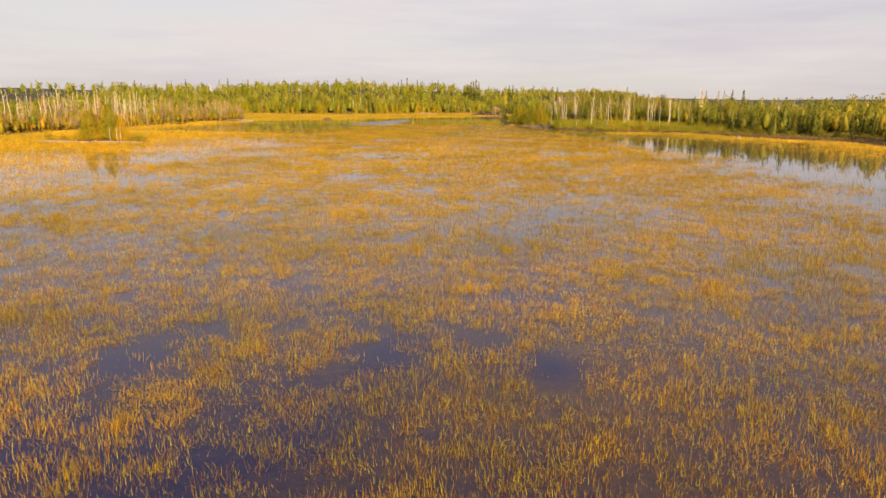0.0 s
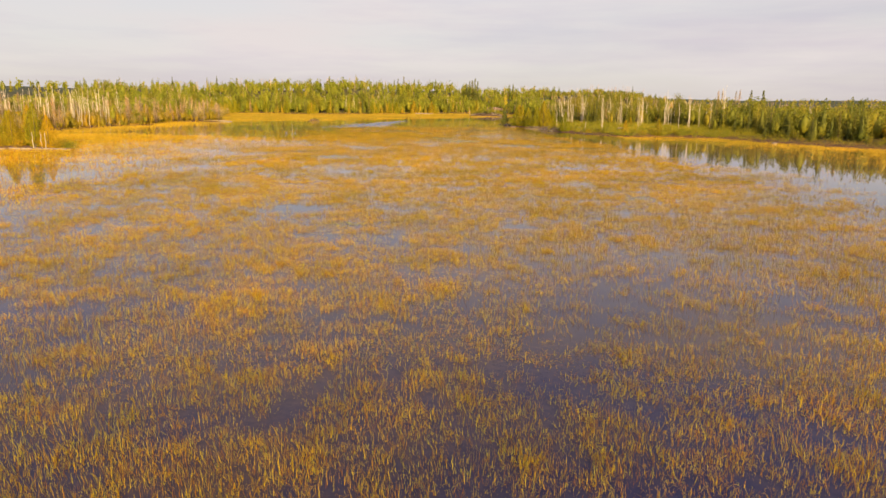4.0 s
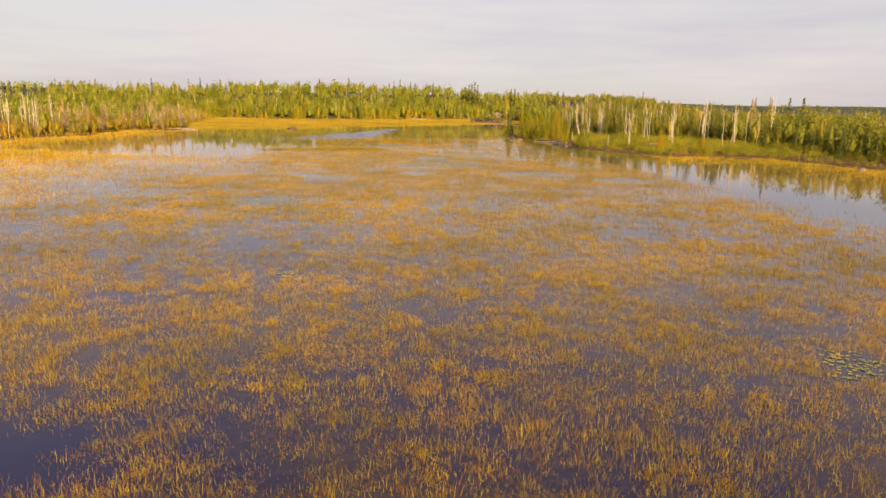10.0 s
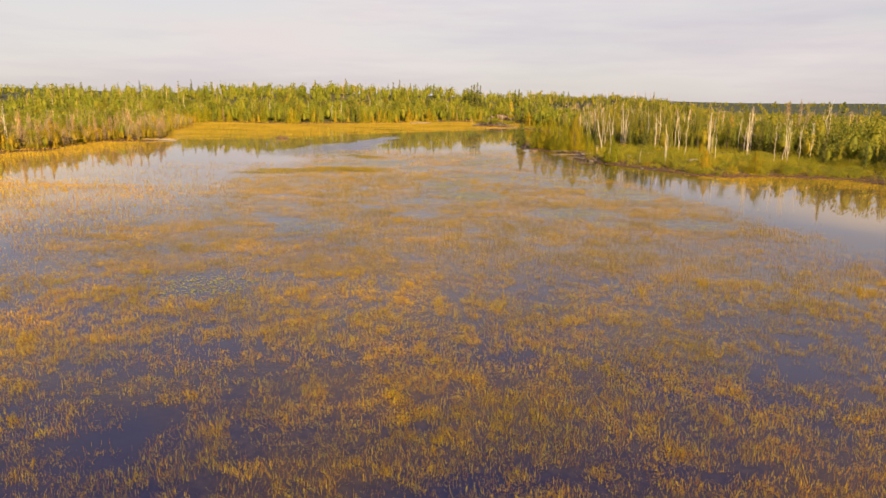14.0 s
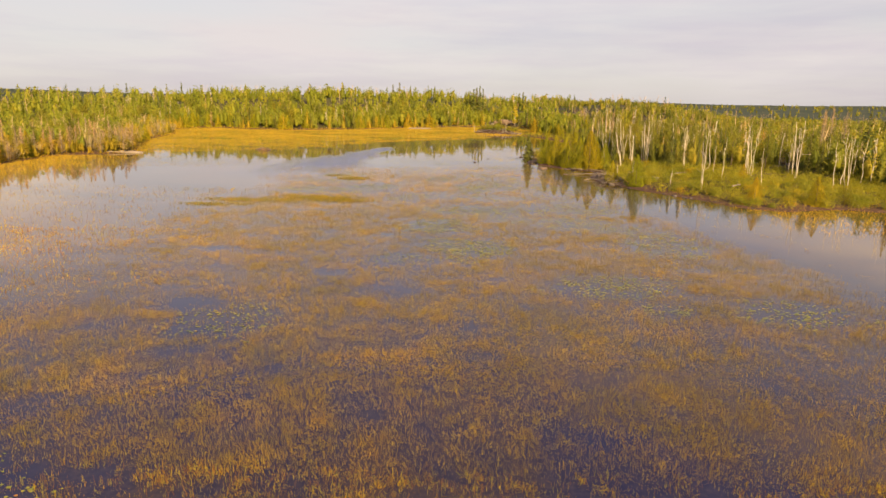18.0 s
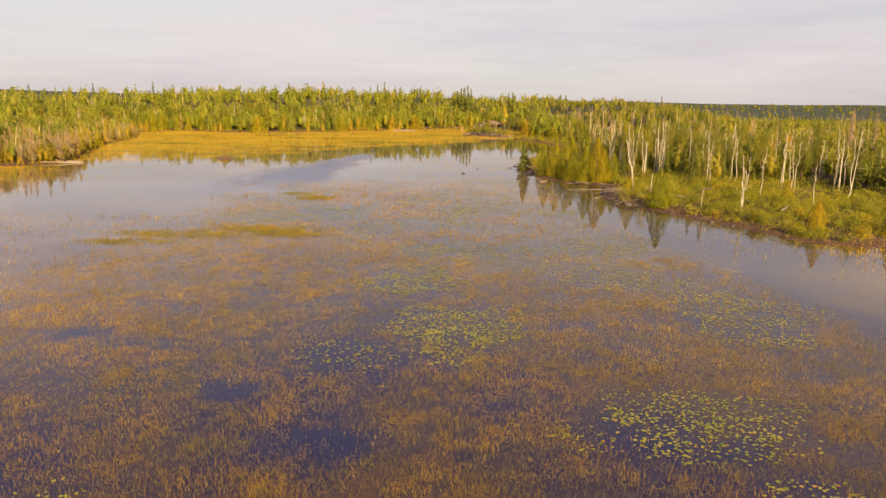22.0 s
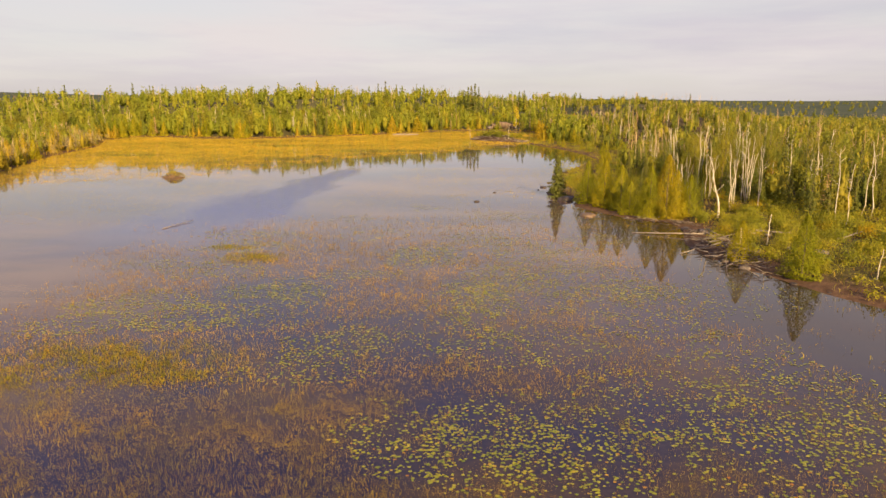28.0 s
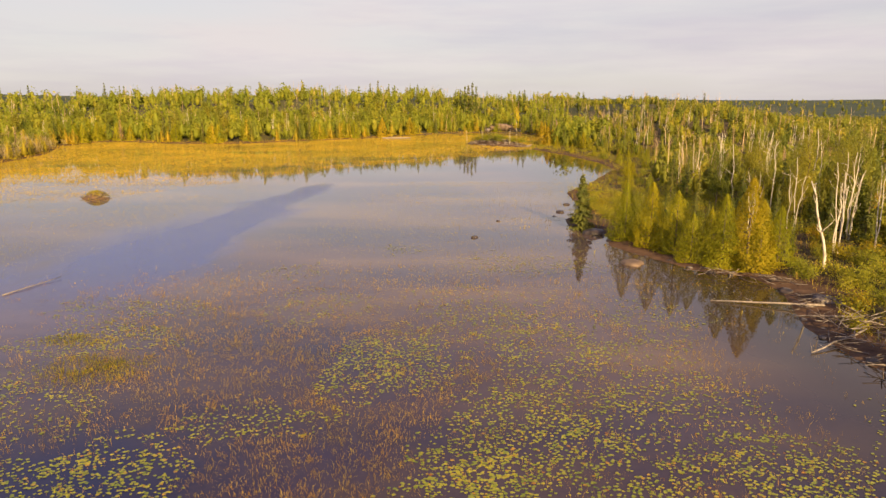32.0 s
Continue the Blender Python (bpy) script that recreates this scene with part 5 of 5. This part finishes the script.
woods = [far_trees(3600, -310, 75, 220, 480, 34, 92, lambda x, y: x < 62, (3.8, 8.2), 61, 62, 0.72), far_trees(500, -420, 90, 270, 620, 95, 220, lambda x, y: x < 90, (6, 9), 60, 40, 0.6),
         far_trees(5200, -200, 60, 232, 420, 5, 38, lambda x, y: x < 55, (4.0, 8.6), 65, 86, 0.62, 0.19), far_trees(2900, -165, -84, -110, 250, 10, 42, lambda x, y: x < -80, (3.0, 6.0), 66, 76, 0.65),
         far_trees(170, -250, 60, 235, 450, 30, 95, lambda x, y: x < 58, (8.5, 11), 57, 60, 0.0, 0.12),
         far_trees(2800, -330, -90, -160, 250, 34, 110, lambda x, y: x < -90, (3.5, 6), 62, 36, 0.6)]
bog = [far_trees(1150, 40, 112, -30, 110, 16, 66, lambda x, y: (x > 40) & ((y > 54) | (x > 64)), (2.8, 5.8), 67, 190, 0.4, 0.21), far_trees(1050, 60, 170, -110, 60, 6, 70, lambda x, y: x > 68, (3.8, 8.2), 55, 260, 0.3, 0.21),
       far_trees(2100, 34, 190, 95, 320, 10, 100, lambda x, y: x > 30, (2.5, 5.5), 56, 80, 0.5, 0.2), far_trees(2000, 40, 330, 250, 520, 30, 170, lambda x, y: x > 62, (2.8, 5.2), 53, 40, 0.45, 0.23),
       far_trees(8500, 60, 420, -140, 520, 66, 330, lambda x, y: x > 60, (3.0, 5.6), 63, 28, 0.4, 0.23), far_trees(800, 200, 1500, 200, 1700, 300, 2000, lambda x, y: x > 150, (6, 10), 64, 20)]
skirt = [far_trees(1050, -160, 60, 235, 375, 0.6, 8, lambda x, y: x < 50, (3.5, 8.5), 68, 110, 0.08, 0.23), far_trees(600, -150, -84, 100, 250, 0.6, 8, lambda x, y: x < -80, (3, 7), 69, 110, 0.1, 0.23), far_trees(1200, -150, -84, -110, 100, 1.5, 16, lambda x, y: x < -80, (2.5, 5.2), 54, 110, 0.1, 0.27)]
bank_side = far_trees(4200, -150, -84, -110, 130, 0.6, 16, lambda x, y: x < -80, (1.4, 3.8), 58, 90, 0.8, 0.3)
stuff("shore_conifers", *joined([s[1] for s in skirt]), M_SKIRT, "close row of yellow-green conifers edging the far meadow", "trees")
stuff("bank_bushes", *joined(bank_side), M_BANK, "golden and orange bushes crowding the birch bank", "bushes")
stuff("far_broadleaves", *joined([w[0] for w in woods + skirt]), M_FARWOOD, "yellowing aspens and birches of the boreal forest", "forest")
stuff("far_conifers", *joined([w[1] for w in woods]), M_FARCONE, "dense dark green conifers of the boreal forest", "forest")
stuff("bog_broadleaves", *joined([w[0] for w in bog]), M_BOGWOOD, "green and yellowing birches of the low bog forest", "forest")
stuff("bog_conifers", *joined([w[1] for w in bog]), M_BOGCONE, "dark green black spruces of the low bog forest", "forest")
stems = [far_stems(380, 34, 230, 95, 340, 8, 110, lambda x, y: x > 30, (5, 8.5), 74), far_stems(330, 50, 430, 0, 560, 40, 380, lambda x, y: x > 40, (6.5, 9.5), 71), far_stems(900, -300, 80, 200, 480, 12, 95, lambda x, y: x < 70, (7, 10), 72),
         far_stems(520, -150, -88, -100, 220, 4, 34, lambda x, y: x < -86, (4.5, 7.4), 73)]


def bare_bushes(n, x0, x1, y0, y1, lo, hi, tall, seed, per=70):
    """Leafless bushes: many thin rods fanning up from one root."""
    rng = np.random.RandomState(seed)
    x, y = rng.uniform(x0, x1, n), rng.uniform(y0, y1, n)
    d = shore_distance(x, y)
    ok = (d > lo) & (d < hi) & (soft_noise(x, y, 9, 77) > 0.4)
    x, y = x[ok], y[ok]
    h = rng.uniform(*tall, len(x))
    base = np.repeat(np.stack([x, y, ground_z(x, y)], 1), per, 0)
    tops = np.repeat(h, per)
    base[:, :2] += rng.normal(0, 0.16, (len(base), 2)) * tops[:, None]
    base[:, 2] += tops * rng.uniform(0, 0.55, len(base))
    return blades(base, tops * rng.uniform(0.3, 0.5, len(base)), np.full(len(base), 0.055), rng, 0.35, 0.3)


stuff("bare_bushes", *bare_bushes(2300, -150, -80, -60, 240, 1.0, 15, (2.6, 5.6), 78), M_TWIG, "leafless pinkish-grey bushes standing along the wooded bank", "bushes")
stuff("far_dead_stems", *joined(stems), M_FARDEAD, "pale dead trunks standing among the forest", "dead trees")


# the rest of the shrub belt, past counting
def shrub_heap(n, x0, x1, y0, y1, lo, hi, seed):
    rng = np.random.RandomState(seed)
    x, y = rng.uniform(x0, x1, n), rng.uniform(y0, y1, n)
    d = shore_distance(x, y)
    ok = (d > lo) & (d < hi) & ~((x < 19.5) & (y > 73.5) & (y < 92)) & ((d > 2.8) | (y > 60) | (y < 26))
    for a, c in used_right[:40]:
        ok &= (x - a) ** 2 + (y - c) ** 2 > 5.0
    x, y = x[ok], y[ok]
    h = rng.uniform(0.5, 1.25, len(x)) * (0.65 + 1.1 * soft_noise(x, y, 7, 88))
    per = 105
    c = np.stack([x, y, ground_z(x, y) + h * 0.5], 1)[:, None] + rng.normal(0, 1, (len(x), per, 3)) * np.stack([h * 0.45, h * 0.45, h * 0.25], 1)[:, None]
    c[:, :, 2] = np.maximum(c[:, :, 2], 0.15)
    return leaves(c.reshape(-1, 3), 0.13, rng, 0, 1.4)


stuff("shrub_belt", *joined([shrub_heap(1500, 14, 80, 4, 110, 1.4, 26, 91), shrub_heap(500, 55, 130, -30, 60, 0.5, 22, 92), shrub_heap(1500, 38, 92, -8, 62, 9, 36, 94), shrub_heap(1500, 14, 90, 95, 300, 0.4, 22, 93)]), M_SHRUB, "dense low green shrub belt on boggy ground", "shrubs")

# ---- ground cover on the boggy right shore ----
gr = np.random.RandomState(83)
x, y = gr.uniform(12, 100, 270000), gr.uniform(-115, 300, 270000)
d = shore_distance(x, y)
ok = (d > np.where((y > 26) & (y < 60), 2.4, np.where((y >= 60) & (y < 80), 1.2, 0.15))) & (d < 24) & (gr.uniform(0, 1, 270000) < 0.35 + 0.65 * soft_noise(x, y, 7, 51))
x, y = x[ok], y[ok]
base = np.stack([x, y, ground_z(x, y) - 0.03], 1)
bx, by = gr.uniform(-160, 60, 240000), gr.uniform(-110, 372, 240000)
bd = shore_distance(bx, by)
ok = (bd > -0.3) & (bd < 4.5) & ((bx < -70) | (by > 225))
bx, by = bx[ok], by[ok]
stuff("bank_grass", *blades(np.stack([bx, by, ground_z(bx, by) - 0.03], 1), gr.uniform(0.3, 0.8, len(bx)), np.full(len(bx), 0.12), gr, 0.5, 0.6), M_MEADOW, "golden grass along the foot of the far woods", "grass")
stuff("shore_sedge", *blades(base, gr.uniform(0.25, 0.8, len(x)), gr.uniform(0.03, 0.08, len(x)), gr, 0.5, 0.6), M_SEDGE, "yellow-green sedge and heath covering the boggy shore", "grass")


# ---- rocks ----


def boulder(seed, mat, label, flat=0.6, name="boulder"):
    rng = np.random.RandomState(seed)
    bm = bmesh.new()
    bmesh.ops.create_icosphere(bm, subdivisions=3, radius=1.0)
    for v in bm.verts:
        p = v.co.copy()
        k = 1 + 0.28 * noise.noise(p * 1.1 + Vector((seed, 0, 0))) + 0.12 * noise.noise(p * 2.7 + Vector((0, seed, 0)))
        v.co = Vector((p.x * k, p.y * k * 0.85, p.z * k * flat))
        if v.co.z > flat * 0.55:
            v.co.z = flat * 0.55 + (v.co.z - flat * 0.55) * 0.35
    me = bpy.data.meshes.new(name)
    bm.to_mesh(me)
    bm.free()
    me.materials.append(mat)
    me.polygons.foreach_set("use_smooth", np.ones(len(me.polygons), bool))
    return tagged(new(name, me), label, "rock", "shore rocks")


rocks = [boulder(3, M_WETROCK, "dark wet boulder at the water's edge"), boulder(5, M_ROCK, "grey lichened boulder on the muddy shore"),
         boulder(7, M_TANROCK, "flat tan boulder lying in shallow water", 0.35), boulder(9, M_PALE, "pale dry rock among the shrubs", 0.45), boulder(12, M_ROCK, "angular grey-brown rock by the shore", 0.8), boulder(15, M_TANROCK, "brown rock of the outcrop below the far wood", 0.8)]
ROCKS = [(2, 16.3, 62.0, 0.02, 1.25), (0, 15.6, 76.2, 0.12, 1.15), (0, 1.9, 74.0, 0.02, 0.42), (0, 5.2, 84.6, 0.0, 0.3), (4, 63.7, -16.8, 0.02, 0.6),
         (3, 31.2, 46.8, 0.75, 0.55), (3, 32.6, 45.4, 0.8, 0.4), (3, 33.2, 36.2, 0.95, 0.7), (3, 31.4, 38.0, 0.9, 0.45), (1, 27.3, 49.2, 0.3, 0.9),
         (0, 14.2, 92.0, 0.0, 0.6), (0, 16.2, 99.0, 0.0, 0.5), (1, 17.6, 88.0, 0.1, 0.8), (0, 12.9, 88.5, 0.0, 0.25), (0, 16.6, 72.5, 0.0, 0.35), (0, 15.4, 74.4, 0.0, 0.3)]
kr = np.random.RandomState(37)
for a, c in zip(LAKE[9:26], LAKE[10:27]):
    m = int(math.hypot(c[0] - a[0], c[1] - a[1]) / 1.1)
    for k in range(m):
        q = kr.uniform()
        if kr.uniform() < 0.55:
            ROCKS.append((kr.choice([0, 0, 0, 4]), a[0] + (c[0] - a[0]) * q + kr.normal(0.35, 0.35), a[1] + (c[1] - a[1]) * q + kr.normal(0, 0.3), 0.03, kr.uniform(0.12, 0.3) * kr.choice([1, 1, 1.9])))
for k, x, y, z, s in ROCKS:
    put(rocks[k], x, y, z=z, turn=kr.uniform(0, 6), size=s)

for k, x, y, z, s in ((5, 19, 354, 2.4, 2.0), (5, 21.5, 355, 3.4, 2.4), (5, 24.5, 355, 3.0, 2.8), (5, 27.5, 356, 2.6, 2.4), (4, 16.5, 353, 1.4, 1.6), (5, 30, 354, 1.6, 1.7), (4, 33.5, 351, 0.9, 1.2)):
    put(rocks[k], x, y, z=z, turn=kr.uniform(0, 6), size=s)
for x, y in ((15, 351), (18, 351.5), (22, 350.5), (26, 351), (29, 350), (33, 348.5), (35, 350)):
    put(greys[int(x) % 3], x, y, turn=x, size=0.6)

# ---- fallen timber, lodge and dam ----


def log_thing(a, c, r0, r1, label, seed, stubs=3):
    rng = np.random.RandomState(seed)
    root = thing("fallen_log", label, "log", "fallen timber")
    a, c = np.array(a, float), np.array(c, float)
    pts = [a + (c - a) * q + rng.normal(0, 0.04, 3) * [1, 1, 0.4] for q in np.linspace(0, 1, 6)]
    root.location = pts[0]
    rel = [p - pts[0] for p in pts]
    trunk = part("trunk", tube(rel, np.linspace(r0, r1, 6), 7), M_DRIFT, root, smooth=True)
    for k in range(stubs):
        q = rng.randint(2, 6)
        b = rng.uniform(0, 6.283)
        _, vf = limb(rel[q], (math.cos(b), math.sin(b), 0.7), rng.uniform(0.3, 0.9), r1 * 0.5, rng, 0.4, 3, 4)
        part("branch", vf, M_DRIFT, trunk)
    return root


log_thing((26.4, 47.7, 0.45), (19.2, 50.0, 0.04), 0.09, 0.045, "long silver log fallen from the bank into water", 1)
log_thing((26.2, 42.3, 0.55), (21.2, 39.2, 0.06), 0.08, 0.04, "bleached log sloping off the bank into water", 2)
log_thing((27.4, 44.6, 0.6), (23.6, 46.2, 0.1), 0.08, 0.04, "thin grey log across the muddy bank", 3)
log_thing((28.5, 38.0, 0.7), (23.2, 33.5, 0.08), 0.09, 0.04, "bleached branch reaching into the water", 4)
log_thing((30.5, 47.6, 1.0), (34.6, 45.0, 1.1), 0.12, 0.07, "bleached trunk lying among the shore shrubs", 14, 4)
log_thing((37.5, 41.0, 1.3), (42.0, 44.5, 1.4), 0.1, 0.06, "bleached trunk lying among the shore shrubs", 15, 3)
log_thing((25.0, 37.6, 0.5), (22.4, 30.6, 0.02), 0.05, 0.02, "bare dark branch dipping into the water", 16, 6)
log_thing((40.5, 20, 1.6), (43.5, 24.5, 1.4), 0.13, 0.09, "bleached log lying among shrubs", 6, 1)
log_thing((-32, 287.5, 0.35), (-20, 289.5, 0.35), 0.35, 0.25, "long pale log stranded on the far meadow", 7, 2)
log_thing((-93, 83.5, 0.35), (-83, 85.5, 0.1), 0.3, 0.16, "grey log on the tip of the point", 8, 2)
log_thing((-95, 86, 0.6), (-84.5, 88, 0.12), 0.25, 0.14, "grey log on the tip of the point", 9, 2)


def sticks(root, n, rng, spread, high, length, thick, mats):
    """Loose sticks lying over one another on a mound."""
    for k in range(n):
        a, q = rng.uniform(0, 6.283), math.sqrt(rng.uniform(0, 1))
        c = np.array([math.cos(a) * q * spread[0], math.sin(a) * q * spread[1], high * (1 - q ** 2) + rng.uniform(-0.02, 0.12)])
        b, ln = rng.uniform(0, 6.283), rng.uniform(0.5, 1.0) * length
        way = np.array([math.cos(b), math.sin(b), rng.normal(0, 0.22)])
        pts = [c - way * ln / 2, c + rng.normal(0, 0.05, 3), c + way * ln / 2]
        for p in pts:
            p[2] = max(p[2], 0.02)
        part("stick", tube(pts, [thick, thick * 0.8, thick * 0.4], 4), mats[k % len(mats)], root)


def mound(seed, sx, sy, h, mat):
    rng = np.random.RandomState(seed)
    u, v = np.meshgrid(np.linspace(0, 6.28318, 29)[:-1], np.linspace(0, 1, 9))
    r = 1 - v
    z = h * np.cos(r * 1.5708) ** 0.8 - 0.25 * r
    w = 1 + 0.12 * np.sin(u * 3 + seed) + 0.06 * np.sin(u * 7 + 1)
    V = np.stack([np.cos(u) * r * sx * w, np.sin(u) * r * sy * w, z + 0.07 * h * np.sin(u * 5 + v * 9)], -1).reshape(-1, 3)
    i = np.arange(V.shape[0]).reshape(u.shape)
    a, bq = i[:-1], np.roll(i, -1, 1)[:-1]
    c, d = np.roll(i, -1, 1)[1:], i[1:]
    F = np.concatenate([np.stack([a, bq, c], -1).reshape(-1, 3), np.stack([a, c, d], -1).reshape(-1, 3)])
    return V, F


lodge = thing("beaver_lodge", "domed beaver lodge of mud and bleached sticks", "beaver lodge")
lodge.location = (-57.6, 104.6, 0)
part("mound", mound(2, 1.95, 1.7, 1.0, M_MUD), M_MUD, lodge, smooth=True)
sticks(lodge, 70, np.random.RandomState(41), (1.95, 1.7), 1.0, 1.5, 0.045, [M_DRIFT, M_DRIFT, M_BARK])
rng = np.random.RandomState(43)
tuft = np.stack([rng.normal(0.1, 0.8, 900), rng.normal(0, 0.7, 900), np.zeros(900)], 1)
tuft[:, 2] = 0.95 * np.clip(1 - (tuft[:, 0] / 2.1) ** 2 - (tuft[:, 1] / 1.8) ** 2, 0.05, 1)
part("grass_tuft", blades(tuft, rng.uniform(0.2, 0.42, 900), np.full(900, 0.05), rng), M_MARSH, lodge, "orange grass tuft on top")

dam = thing("beaver_dam", "long beaver dam of brush and bleached sticks", "beaver dam")
dam.location = (14.5, 243, 0)
dam.rotation_euler = (0, 0, radians(-46))
part("mound", mound(5, 14.5, 3.2, 2.3, M_MUD), M_MUD, dam, smooth=True)
sticks(dam, 190, np.random.RandomState(47), (14.5, 3.8), 2.6, 3.2, 0.1, [M_PALE, M_DRIFT, M_PALE, M_DRIFT, M_BARK])
dr = np.random.RandomState(59)
for k in range(14):
    q = dr.uniform(-10, 12)
    put(shrubs[k % 4], 14.5 + q * 0.69 + dr.normal(0, 0.8), 243 - q * 0.72 + dr.normal(0, 0.8), z=1.7, turn=q, size=dr.uniform(1.3, 2.1))
for x, y, s in ((9, 250, 1.2), (13, 245.5, 1.4), (18, 240, 1.3), (6, 254, 1.1), (11, 248, 1.3), (15.5, 242.5, 1.2)):
    put(shrubs[int(x) % 4], x, y, z=1.0, turn=x, size=s)
for x, y, s in ((9.5, 248, 1.1), (18.5, 236, 1.3), (4, 259, 1.0)):
    put(snags[int(y) % 2], x, y, z=0.2, turn=x, size=s)

bank = thing("brush_pile", "tangle of bare grey branches along the muddy bank", "brush")
bank.location = (26.0, 40.5, 0.2)
bank.rotation_euler = (0, 0, radians(84))
sticks(bank, 190, np.random.RandomState(53), (11.0, 2.7), 0.75, 2.4, 0.03, [M_DRIFT, M_BARK, M_DRIFT, M_BARK])
bank = thing("brush_pile", "tangle of dead branches hanging over the water's edge", "brush")
bank.location = (24.2, 56.6, 0.15)
bank.rotation_euler = (0, 0, radians(150))
sticks(bank, 60, np.random.RandomState(54), (5.0, 1.3), 0.35, 1.8, 0.03, [M_DRIFT, M_BARK])

log_thing((-35.6, 50.2, 0.06), (-34.2, 55.6, 0.1), 0.05, 0.025, "bleached drift log floating on open water", 13, 4)
log_thing((-77, -56.5, 0.12), (-67, -57.5, 0.1), 0.22, 0.12, "dark log edging the small wooded islet", 11, 2)
log_thing((-67, -56.8, 0.12), (-58, -56.2, 0.08), 0.2, 0.1, "dark log edging the small wooded islet", 12, 2)
islet = tagged(new("islet", mesh_from("islet", *mound(8, 10, 3.2, 0.4, M_MUD))), "low muddy islet carrying golden shrubs", "islet", "", "structure")
islet.data.materials.append(M_MUD)
islet.location = (-67.5, -54, 0)
